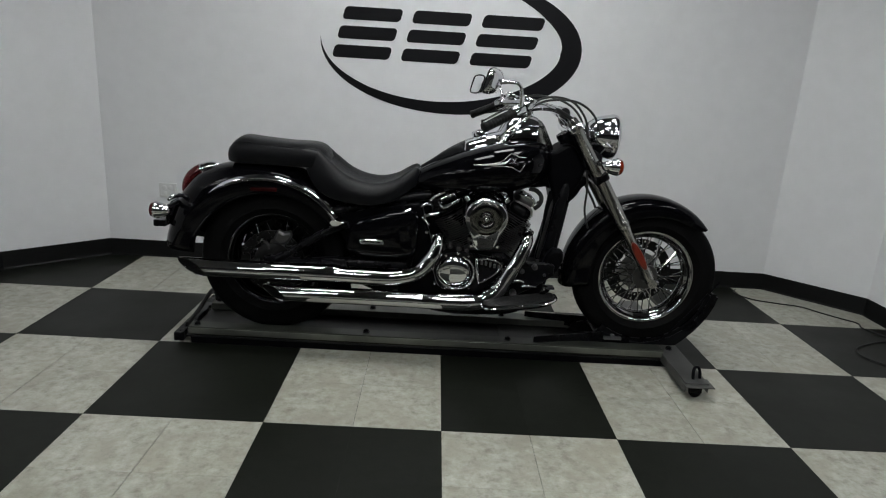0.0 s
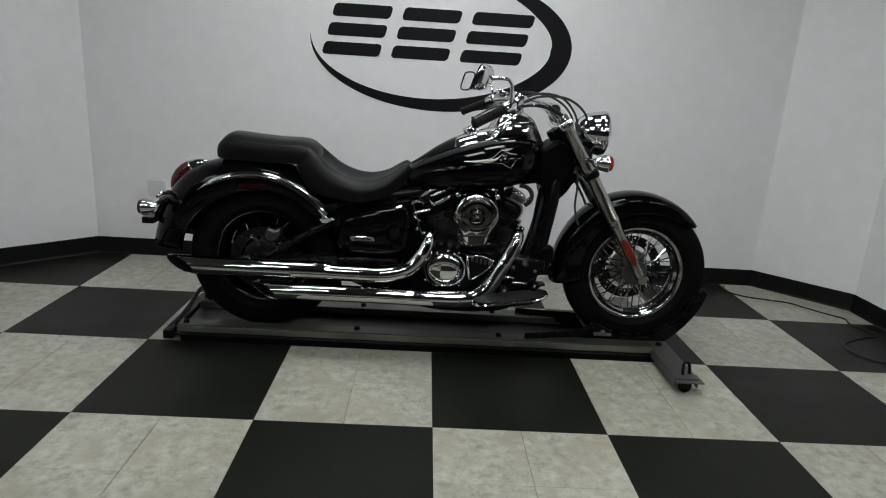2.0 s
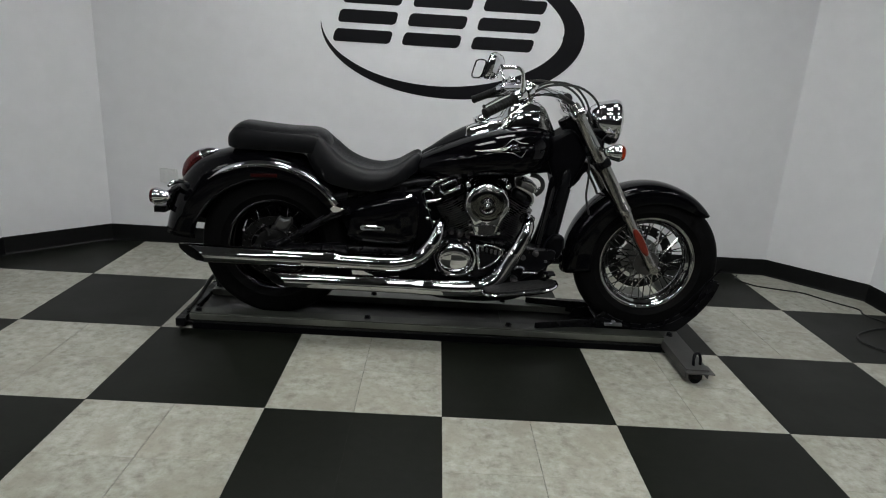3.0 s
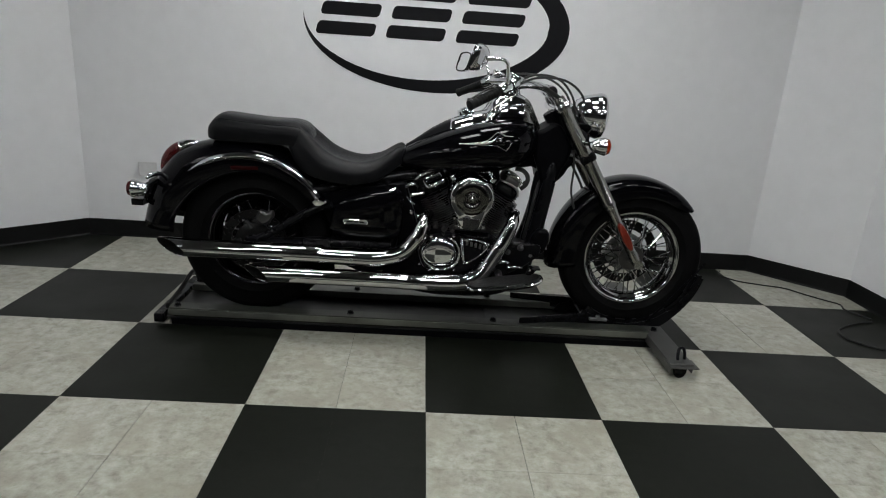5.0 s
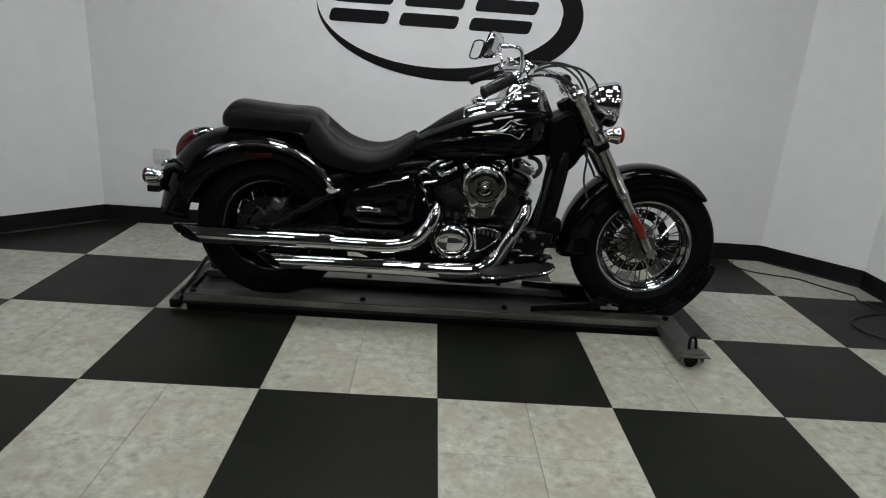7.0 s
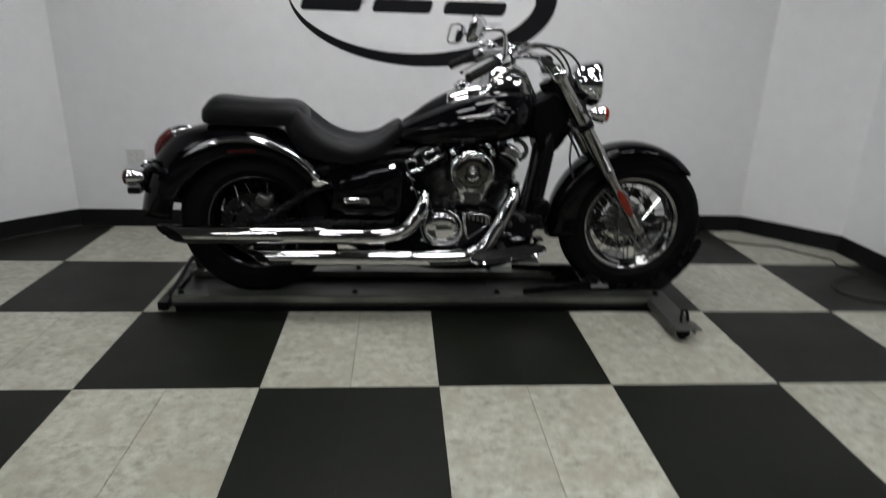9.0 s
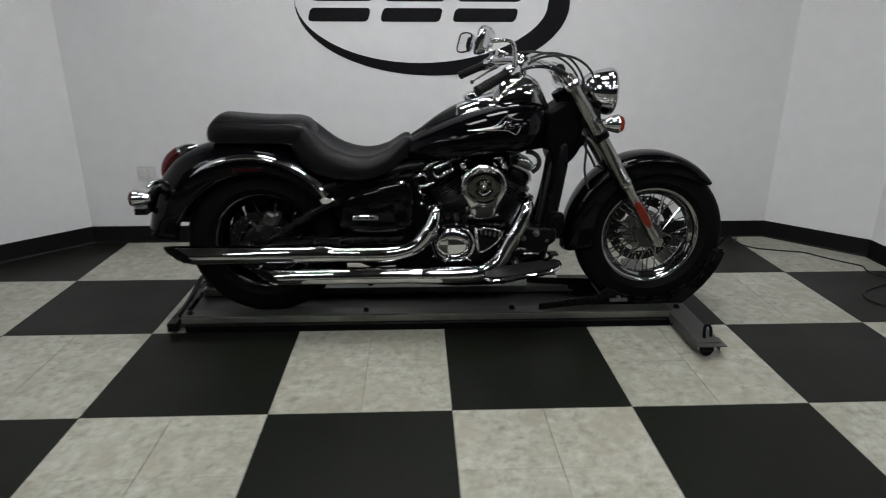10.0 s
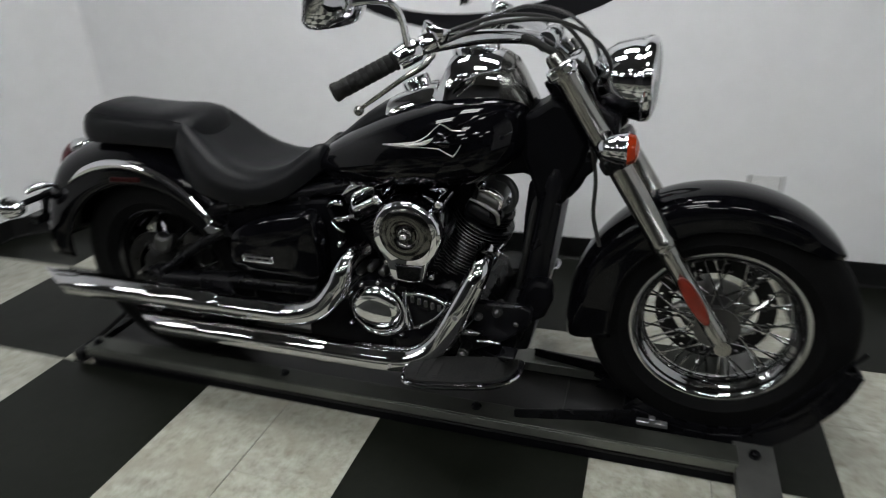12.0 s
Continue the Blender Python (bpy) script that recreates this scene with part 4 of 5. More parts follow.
for sgn in (-1, 1):
    for outline, name, mat_, up in (([(0.085, 0.838), (0.17, 0.852), (0.205, 0.868), (0.232, 0.893), (0.262, 0.882), (0.318, 0.876), (0.285, 0.852), (0.268, 0.826), (0.235, 0.842), (0.17, 0.842)], "tank_emblem", BADGE, 0.002),
                                    ([(0.212, 0.856), (0.230, 0.878), (0.252, 0.868), (0.262, 0.852), (0.248, 0.845)], "emblem_shield", DARKCHROME, 0.005)):
        bm = bmesh.new()
        c = Vector((sum(p[0] for p in outline) / len(outline), sum(p[1] for p in outline) / len(outline)))
        dense = [(p.x, p.y) for p in spline([(a, b, 0) for a, b in outline + outline[:1]], 2)[:-1]]
        rings = []
        for f, o in ((1.0, -0.004), (1.0, up * 0.6), (0.86, up), (0.4, up * 1.2)):
            rings.append([Vector((c.x + (a - c.x) * f, sgn * (shell_offset(c.x + (a - c.x) * f, c.y + (b - c.y) * f) + o), c.y + (b - c.y) * f)) for a, b in dense])
        if mat_ is BADGE:
            rim = [Vector((a, sgn * (shell_offset(a, b) + 0.0015), b)) for a, b in dense]
            sweep(bm, rim + rim[:1], 0.0017, 8, 0)
            wing = [Vector((a, sgn * (shell_offset(a, b) + 0.0015), b)) for a, b in ((0.11, 0.841), (0.16, 0.846), (0.20, 0.853), (0.225, 0.866))]
            sweep(bm, wing, [0.001, 0.0032, 0.0056, 0.0020], 8, 4)
        else:
            bridge(bm, rings)
        part(name, bm, mat_, tank, "chrome winged emblem outline on the tank" if mat_ is BADGE else "smoked chrome shield in the emblem")

# seats
DISHED = [(0, 0.0), (-0.80, 0.0), (-0.96, 0.05), (-1.0, 0.22), (-1.0, 0.42), (-0.985, 0.58), (-0.945, 0.735), (-0.88, 0.875), (-0.79, 0.965), (-0.70, 1.0), (-0.61, 0.985), (-0.48, 0.920), (-0.24, 0.850), (0, 0.830)]
DISHED = DISHED + [(-f, g) for f, g in DISHED[-2:0:-1]]
RIDER = [(-0.600, 0.105, 0.765, 0.850), (-0.575, 0.120, 0.715, 0.858), (-0.545, 0.138, 0.685, 0.850), (-0.50, 0.158, 0.662, 0.812), (-0.44, 0.172, 0.650, 0.765), (-0.37, 0.176, 0.643, 0.737), (-0.30, 0.165, 0.645, 0.732), (-0.235, 0.142, 0.660, 0.750), (-0.190, 0.118, 0.690, 0.778), (-0.158, 0.098, 0.715, 0.797), (-0.138, 0.085, 0.730, 0.796), (-0.122, 0.060, 0.745, 0.776)]
seat = part("rider_seat", sections(RIDER, DISHED), LEATHER, bike, "scooped black vinyl rider seat")
PADRING = [(0, 0.0), (-0.80, 0.0), (-0.96, 0.05), (-1.0, 0.20), (-1.0, 0.40), (-0.985, 0.56), (-0.955, 0.68), (-0.925, 0.745), (-0.86, 0.81), (-0.74, 0.895), (-0.60, 0.955), (-0.32, 0.99), (0, 1.0)]
PADRING = PADRING + [(-f, g) for f, g in PADRING[-2:0:-1]]
PILLION = [(-0.932, 0.066, 0.796, 0.828), (-0.922, 0.090, 0.786, 0.848), (-0.902, 0.104, 0.780, 0.872), (-0.882, 0.110, 0.778, 0.886), (-0.855, 0.113, 0.778, 0.889), (-0.78, 0.118, 0.778, 0.882), (-0.68, 0.122, 0.778, 0.876), (-0.60, 0.124, 0.776, 0.876), (-0.555, 0.120, 0.772, 0.868), (-0.528, 0.100, 0.772, 0.850), (-0.515, 0.07, 0.775, 0.825)]
pad = part("pillion_seat", sections(PILLION, PADRING), LEATHER, bike, "black vinyl pillion pad")
for sgn in (-1, 1):
    bm = bmesh.new()
    sweep(bm, [(x, sgn * w * 0.862, lo_ + (hi_ - lo_) * 0.812) for x, w, lo_, hi_ in PILLION[1:-1]], 0.0020, 8, 5)
    part("piping", bm, LEATHER, pad)

# frame, covers, swing arm
bm = bmesh.new()
for sgn in (-1, 1):
    sweep(bm, [(0.495, sgn * 0.04, 0.84), (0.478, sgn * 0.078, 0.72), (0.456, sgn * 0.08, 0.59), (0.430, sgn * 0.09, 0.46), (0.390, sgn * 0.11, 0.34), (0.33, sgn * 0.12, 0.235), (0.18, sgn * 0.12, 0.205), (-0.05, sgn * 0.12, 0.215), (-0.17, sgn * 0.12, 0.30), (-0.16, sgn * 0.11, 0.48), (-0.20, sgn * 0.09, 0.66)], 0.0235, 12)
    sweep(bm, [(0.47, sgn * 0.02, 0.83), (0.25, sgn * 0.05, 0.745), (0.0, sgn * 0.06, 0.70), (-0.25, sgn * 0.10, 0.66), (-0.50, sgn * 0.115, 0.60)], 0.020, 12)
lathe(bm, [(0.0, -0.09), (0.036, -0.09), (0.038, -0.08), (0.038, 0.08), (0.036, 0.09), (0.0, 0.09)], Matrix.Translation((0.515, 0, 0.90)) @ ax.to_track_quat("Z", "Y").to_matrix().to_4x4(), 20)
part("frame", bm, SATIN, bike, "black tubular steel frame")
bm = bmesh.new()
slab(bm, [(0.40, 0.895), (0.43, 0.908), (0.470, 0.935), (0.500, 0.930), (0.530, 0.890), (0.560, 0.835), (0.548, 0.790), (0.520, 0.735), (0.506, 0.680), (0.440, 0.680), (0.425, 0.735), (0.40, 0.80)], -0.088, 0.088)
part("headstock_cover", bm, PLASTIC, bike, "black cowl over the steering head", bevel=0.030)
bm = bmesh.new()
slab(bm, [(0.30, 0.80), (0.47, 0.83), (0.475, 0.745), (0.435, 0.735), (0.40, 0.748), (0.365, 0.742), (0.325, 0.738), (0.29, 0.735)], -0.065, 0.065)
part("coil_cover", bm, PLASTIC, bike, bevel=0.012)
bm = bmesh.new()
sweep(bm, [(0.335, -0.06, 0.736), (0.362, -0.07, 0.732), (0.381, -0.08, 0.716), (0.386, -0.085, 0.694), (0.378, -0.085, 0.672), (0.360, -0.08, 0.655)], 0.0095, 12)
part("hose", bm, CABLE, bike, "black rubber coolant hose")
bm = bmesh.new()
slab(bm, [(0.418, 0.735), (0.470, 0.735), (0.462, 0.640), (0.448, 0.540), (0.420, 0.430), (0.382, 0.430), (0.402, 0.540), (0.407, 0.640)], -0.078, -0.046)
part("down_tube_cover", bm, PLASTIC, bike, "black plastic cover beside the down tube", bevel=0.010)
bm = bmesh.new()
slab(bm, [(0.50, 0.80), (0.575, 0.80), (0.572, 0.768), (0.553, 0.752), (0.540, 0.725), (0.52, 0.70), (0.488, 0.68), (0.478, 0.74)], -0.075, -0.015)
part("wiring_cover", bm, PLASTIC, bike, bevel=0.010)
bm = bmesh.new()
slab(bm, [(0.462, 0.700), (0.502, 0.690), (0.470, 0.470), (0.425, 0.265), (0.375, 0.255), (0.425, 0.470)], -0.100, 0.100)
rad = part("radiator", bm, SATIN, bike, "black radiator between the down tubes", bevel=0.006)
bm = bmesh.new()
for k in range(40):
    f = k / 39
    z = 0.685 - 0.41 * f
    x = ip(z, (0.265, 0.470, 0.690), (0.425, 0.470, 0.502))
    block(bm, (x - 0.012, -0.095, z - 0.001), (x + 0.002, 0.095, z + 0.001))
tagged(part("radiator_fins", bm, DULL, rad), kind="stuff")
bm = bmesh.new()
slab(bm, [(0.445, 0.50), (0.49, 0.495), (0.495, 0.45), (0.475, 0.40), (0.43, 0.37), (0.40, 0.40), (0.42, 0.47)], -0.15, -0.10)
part("hose_cover", bm, PLASTIC, bike, bevel=0.012)
for sgn in (-1, 1):
    bm = bmesh.new()
    outline = [(-0.425, 0.46), (-0.40, 0.56), (-0.33, 0.60), (-0.20, 0.632), (-0.135, 0.625), (-0.125, 0.50), (-0.145, 0.435), (-0.25, 0.425), (-0.36, 0.43)]
    dense = [(p.x, p.y) for p in spline([(a, b, 0) for a, b in outline + outline[:1]], 4)[:-1]]
    c = (-0.27, 0.52)
    bridge(bm, [[Vector((c[0] + (a - c[0]) * f, sgn * v, c[1] + (b - c[1]) * f)) for a, b in dense] for f, v in ((1, 0.12), (1, 0.165), (0.95, 0.178), (0.80, 0.186), (0.4, 0.190))])
    sc = part("side_cover", bm, PAINT, bike, "gloss black side cover")
    bm = bmesh.new()
    ring = [(-0.313 + (0.040 if math.cos(a) > 0 else -0.040) + 0.009 * math.cos(a), 0.500 + 0.009 * math.sin(a)) for a in (2 * math.pi * k / 20 for k in range(20))]
    slab(bm, ring, sgn * 0.184, sgn * 0.1925)
    pl = part("name_plate", bm, DULL, sc, "small grey name plate with plain bars in a chrome frame")
    bm = bmesh.new()
    rim = [Vector((a, sgn * 0.1928, b)) for a, b in ring]
    sweep(bm, rim + rim[:1], 0.0022, 8, 0, caps=False)
    part("plate_frame", bm, CHROME, pl)
    for a, b in ((-0.348, -0.325), (-0.320, -0.302), (-0.297, -0.278)):
        bm = bmesh.new()
        block(bm, (a, sgn * 0.1922, 0.4972), (b, sgn * 0.1932, 0.5028))
        part("bar", bm, SATIN, pl)
    # added bead and two domes that stand in for highlights on the cover
    bm = bmesh.new()
    sweep(bm, [(-0.335, sgn * 0.176, 0.470), (-0.285, sgn * 0.182, 0.467), (-0.235, sgn * 0.182, 0.470), (-0.205, sgn * 0.178, 0.478)], [0.0015, 0.003, 0.003, 0.0015], 8)
    part("cover_edge", bm, DARKCHROME, sc)
    for bx, bz in ((-0.198, 0.500), (-0.196, 0.520)):
        bm = bmesh.new()
        lathe(bm, [(0.0, 0.006), (0.004, 0.005), (0.0065, 0.002), (0.0065, -0.01), (0.0, -0.01)], Matrix.Translation((bx, sgn * 0.178, bz)) @ Matrix.Rotation(radians(90 * -sgn), 4, "X"), 12)
        part("cover_bolt", bm, CHROME, sc)
    # added chrome bar that stands in for the highlight along the upper frame
    bm = bmesh.new()
    sweep(bm, [(-0.335, sgn * 0.175, 0.578), (-0.27, sgn * 0.178, 0.600), (-0.20, sgn * 0.172, 0.622), (-0.16, sgn * 0.16, 0.64)], 0.006, 8)
    part("cover_trim", bm, CHROME, sc)
    bm = bmesh.new()
    sweep(bm, [(-0.17, sgn * 0.13, 0.40), (-0.40, sgn * 0.135, 0.395), (-0.60, sgn * 0.125, 0.375), (RX - 0.03, sgn * 0.12, RZ)], [0.030, 0.026, 0.024, 0.030], 12, flat=0.7)
    sweep(bm, [(-0.42, sgn * 0.135, 0.56), (-0.54, sgn * 0.132, 0.50), (-0.66, sgn * 0.125, 0.42), (RX, sgn * 0.12, RZ)], [0.020, 0.016, 0.016, 0.022], 12)
    lathe(bm, [(0.0, -0.02), (0.030, -0.02), (0.034, -0.012), (0.034, 0.012), (0.030, 0.02), (0.0, 0.02)], Matrix.Translation((RX, sgn * 0.125, RZ)) @ NEAR, 20)
    part("swing_arm", bm, SATIN, bike)
bm = bmesh.new()
slab(bm, [(-0.60, 0.60), (-0.15, 0.66), (0.36, 0.745), (0.36, 0.77), (-0.10, 0.715), (-0.30, 0.70), (-0.60, 0.72)], -0.06, 0.06)
part("battery_tray", bm, PLASTIC, bike, bevel=0.01)
bm = bmesh.new()
slab(bm, [(-0.405, 0.30), (-0.415, 0.44), (-0.462, 0.53), (-0.455, 0.62), (-0.12, 0.66), (-0.05, 0.44), (-0.04, 0.28), (-0.30, 0.26)], -0.115, 0.115)
part("inner_fairing", bm, PLASTIC, bike, bevel=0.01)
bm = bmesh.new()
slab(bm, [(-0.20, 0.235), (-0.20, 0.37), (-0.10, 0.40), (0.06, 0.36), (0.06, 0.235)], -0.165, -0.125)
part("frame_cover", bm, PLASTIC, bike, bevel=0.008)
bm = bmesh.new()
slab(bm, [(-0.735, 0.470), (-0.712, 0.515), (-0.690, 0.500), (-0.660, 0.512), (-0.655, 0.485), (-0.676, 0.455), (-0.705, 0.445)], -0.135, -0.098)
part("rear_caliper", bm, CASTDARK, bike, "dark alloy rear brake caliper", bevel=0.010)

# engine: crankcase, two finned cylinders, heads, covers
bm = bmesh.new()
slab(bm, [(-0.11, 0.30), (-0.10, 0.42), (-0.03, 0.47), (0.10, 0.475), (0.24, 0.47), (0.32, 0.42), (0.35, 0.33), (0.31, 0.25), (0.10, 0.225), (-0.06, 0.24)], -0.155, 0.155)
engine = part("engine", bm, SATIN, bike, "black V-twin engine with chrome covers", bevel=0.02)
CR = Vector((0.150, 0, 0.340))
for tilt, xs in ((-27.5, 1), (27.5, 1)):
    C = Matrix.Translation(CR) @ Matrix.Rotation(radians(tilt), 4, "Y")
    bm = bmesh.new()
    prof = [(0.0, 0.10), (0.060, 0.10)]
    fins = 19 if tilt < 0 else 23
    far_v = 0.100 if tilt < 0 else 0.020
    fore = 0.066 if tilt < 0 else 0.028
    half = 0.070 if tilt < 0 else 0.054
    for k in range(fins):
        z, g = 0.135 + k * 0.0093, (1.0 + 0.015 * math.sin(k * 1.3)) * (1.0 if k < 19 else 0.80)
        prof += [(0.060, z - 0.0018), (0.085 * g, z - 0.0013), (0.086 * g, z), (0.085 * g, z + 0.0013), (0.060, z + 0.0018)]
    lathe(bm, prof + [(0.060, z + 0.015), (0.0, z + 0.015)], C, 28, sy=1.28 if tilt < 0 else 1.15)
    cyl = part("cylinder", bm, SATIN, engine, "black finned cylinder")
    bm = bmesh.new()
    for k in range(fins):
        z = 0.135 + k * 0.0093
        g = (1.0 + 0.015 * math.sin(k * 1.3)) * (1.0 if k < 19 else 0.80)
        lathe(bm, [(0.0862 * g, z - 0.0009), (0.0868 * g, z), (0.0862 * g, z + 0.0009)], C, 28, sy=1.28 if tilt < 0 else 1.15, closed=True)
    # front edges take a darker alloy, the shadow there put into the colour
    tagged(part("fin_edges", bm, FINEDGE if tilt < 0 else CASTDARK, cyl, "bare metal edges of the cooling fins"), kind="stuff")
    bm = bmesh.new()
    block(bm, (-half, -0.100, 0.315), (half if tilt < 0 else 0.044, far_v, 0.366), C)
    part("cylinder_head", bm, SATIN, cyl, bevel=0.02)
    # rocker box: black cap, a chrome loop round its flank and two domed nuts
    lean = -1 if tilt > 0 else 1
    bm = bmesh.new()
    rings = []
    for f, h in ((1.0, 0.366), (1.0, 0.392), (0.88, 0.406), (0.62, 0.414)):
        rings.append([C @ Vector(((0.94 * half if a < 0 else fore) * f * a, (0.104 if b < 0 else far_v) * f * b, h)) for a, b in ((-1, -0.72), (-0.72, -1), (0.72, -1), (1, -0.72), (1, 0.72), (0.72, 1), (-0.72, 1), (-1, 0.72))])
    bridge(bm, rings)
    part("rocker_cover", bm, SATIN if tilt < 0 else CASTDARK, cyl, "dark rocker cover", bevel=0.005)
    bm = bmesh.new()
    sweep(bm, [C @ Vector((a * (half if a < 0 else fore) / 0.070, -0.096, h)) for a, h in ((-0.052, 0.399), (-0.020, 0.407), (0.020, 0.407), (0.052, 0.399), (0.066, 0.380))], [0.005, 0.009, 0.009, 0.008, 0.004], 12)
    part("cover_ridge", bm, CHROME, cyl, "chrome ridge on the rocker cover")
    if tilt > 0:
        bm = bmesh.new()
        sweep(bm, [C @ Vector((a, -0.104, h)) for a, h in ((-0.050, 0.368), (-0.010, 0.372), (0.026, 0.368), (0.044, 0.345))], [0.003, 0.005, 0.006, 0.004], 10)
        part("head_edge", bm, FINEDGE, cyl, "bare metal edge of the cylinder head")
    for side in ((-1, 1) if tilt < 0 else ()):
        bm = bmesh.new()
        loop = []
        for k in range(24):
            a = 2 * math.pi * k / 24
            loop.append(C @ Vector((lean * 0.020 + (0.027 if math.cos(a) > 0 else -0.027) + 0.013 * math.cos(a), side * (0.119 - 0.020 * math.sin(a)), 0.371 + 0.015 * math.sin(a))))
        sweep(bm, loop + loop[:1], 0.0095, 12, 0, caps=False)
        part("rocker_loop", bm, CHROME, cyl, "chrome loop on the rocker cover")
    for side in ((-1, 1) if tilt < 0 else (-1,)):
        for a in (-0.044, 0.058 if tilt < 0 else 0.040):
            bm = bmesh.new()
            lathe(bm, [(0.0, 0.014), (0.006, 0.0125), (0.0095, 0.008), (0.0095, 0.0), (0.0125, 0.0), (0.0125, -0.004), (0.0, -0.004)], C @ Matrix.Translation((lean * a, side * 0.078, 0.402)), 14)
            part("head_nut", bm, CHROME, cyl)

# lead, bracket and port nuts behind the rear cylinder
for name, pts, r in (("head_bracket", ((-0.120, -0.110, 0.636), (-0.108, -0.114, 0.650), (-0.092, -0.116, 0.656), (-0.074, -0.112, 0.650)), (0.005, 0.0085, 0.0085, 0.005)),
                     ("plug_cap", ((-0.112, -0.112, 0.600), (-0.098, -0.118, 0.607), (-0.080, -0.118, 0.611), (-0.042, -0.112, 0.621)), (0.004, 0.0075, 0.0085, 0.006)),
                     ("plug_lead", ((-0.114, -0.110, 0.602), (-0.106, -0.114, 0.590), (-0.094, -0.116, 0.580), (-0.078, -0.112, 0.570)), (0.005, 0.006, 0.006, 0.004))):
    bm = bmesh.new()
    sweep(bm, pts, r, 10)
    part(name, bm, CHROME, engine)
for x, z in ((-0.060, 0.520), (-0.090, 0.538), (0.352, 0.560), (0.330, 0.540)):
    bm = bmesh.new()
    lathe(bm, [(0.0, 0.013), (0.006, 0.012), (0.0095, 0.008), (0.0105, 0.0), (0.0105, -0.03), (0.0, -0.03)], Matrix.Translation((x, -0.120, z)) @ NEAR, 14)
    part("port_nut", bm, CHROME, engine)
bm = bmesh.new()
slab(bm, [(-0.17, 0.42), (-0.17, 0.69), (0.00, 0.71), (0.27, 0.735), (0.28, 0.62), (0.25, 0.44)], -0.055, 0.055)
part("throttle_body", bm, PLASTIC, engine, bevel=0.012)

# air cleaner: a round dish on a chrome housing with a flat-faced foot
AX, AZ = 0.148, 0.632
ac = bmesh.new()
outline = []
for k in range(26):
    a = radians(-40 + 260 * k / 25)
    outline.append((AX + 0.096 * math.cos(a), AZ + 0.092 * math.sin(a)))
outline += [(0.089, 0.545), (0.096, 0.508), (0.106, 0.495), (0.150, 0.491), (0.186, 0.498), (0.198, 0.514), (0.207, 0.548)]
bridge(ac, [[Vector((0.150 + (x - 0.150) * f, v, 0.60 + (z - 0.60) * f)) for x, z in outline] for f, v in ((0.93, -0.10), (0.98, -0.12), (1.0, -0.150), (1.0, -0.172), (0.988, -0.190), (0.962, -0.206), (0.935, -0.219), (0.90, -0.228), (0.86, -0.231))])
acl = part("air_cleaner", ac, CHROME, engine, "chrome air cleaner housing")
# The dark reflection in the foot's flat chrome face, put in as a panel.
bm = bmesh.new()
slab(bm, [(0.116, 0.552), (0.120, 0.512), (0.150, 0.508), (0.180, 0.513), (0.186, 0.552)], -0.2300, -0.2345)
part("foot_panel", bm, DARKCHROME, acl, "dark reflection set as a panel on the air cleaner's foot", bevel=0.003)
bm = bmesh.new()
lathe(bm, [(0.0, 0.010), (0.012, 0.010), (0.017, 0.007), (0.020, 0.001), (0.025, -0.001), (0.030, 0.003), (0.040, 0.0055), (0.054, 0.0042), (0.066, 0.0005), (0.0745, -0.005), (0.080, -0.012), (0.0825, -0.020), (0.0, -0.020)], Matrix.Translation((AX, -0.232, AZ)) @ NEAR, 56)
dish = part("dish", bm, DISH, acl, "round stepped chrome dish")
bm = bmesh.new()
lathe(bm, [(0.0, 0.012), (0.006, 0.011), (0.0095, 0.007), (0.0105, 0.0), (0.0, 0.0)], Matrix.Translation((AX, -0.2410, AZ)) @ NEAR, 16)
part("centre_bolt", bm, CHROME, acl)
for a, b in ((-0.080, 0.074), (0.080, 0.074)):
    bm = bmesh.new()
    lathe(bm, [(0.0, 0.016), (0.008, 0.015), (0.0125, 0.010), (0.0135, 0.0), (0.0135, -0.07), (0.0, -0.07)], Matrix.Translation((AX + a, -0.196, AZ + b)) @ NEAR, 16)
    part("rim_bolt", bm, CHROME, acl, "domed chrome bolt at the housing's shoulder")
for a, b in ((-0.052, -0.120), (-0.064, -0.088), (0.055, -0.118)):
    bm = bmesh.new()
    lathe(bm, [(0.0, 0.008), (0.006, 0.007), (0.008, 0.003), (0.008, -0.02), (0.0, -0.02)], Matrix.Translation((AX + a, -0.206, AZ + b)) @ NEAR, 12)
    part("foot_bolt", bm, CHROME, acl)
bm = bmesh.new()
sweep(bm, [(0.075, -0.13, 0.715), (0.10, -0.15, 0.735), (0.147, -0.155, 0.740), (0.20, -0.15, 0.735), (0.222, -0.13, 0.712)], 0.014, 10)
part("intake_rail", bm, CHROME, engine)

# right crankcase covers
bm = bmesh.new()
outline = [(-0.055, 0.385), (-0.045, 0.435), (-0.005, 0.468), (0.05, 0.472), (0.12, 0.465), (0.20, 0.450), (0.238, 0.415), (0.215, 0.365), (0.165, 0.320), (0.10, 0.300), (0.03, 0.298), (-0.03, 0.322)]
dense = [(p.x, p.y) for p in spline([(a, b, 0) for a, b in outline + outline[:1]], 3)[:-1]]
bridge(bm, [[Vector((0.09 + (a - 0.09) * f, v, 0.385 + (b - 0.385) * f)) for a, b in dense] for f, v in ((1, -0.14), (1, -0.175), (0.97, -0.184), (0.6, -0.186))])
cover = part("crankcase_cover", bm, SATIN, engine, "black crankcase cover")
bm = bmesh.new()
lathe(bm, [(0.0, 0.0195), (0.030, 0.0190), (0.048, 0.0176), (0.058, 0.0152), (0.066, 0.0105), (0.0715, 0.004), (0.0735, -0.004), (0.0, -0.004)], Matrix.Translation((0.032, -0.186, 0.386)) @ NEAR, 48, sx=1.04, sy=0.96)
part("clutch_cover", bm, CHROME, cover, "polished round clutch cover")
bm = bmesh.new()
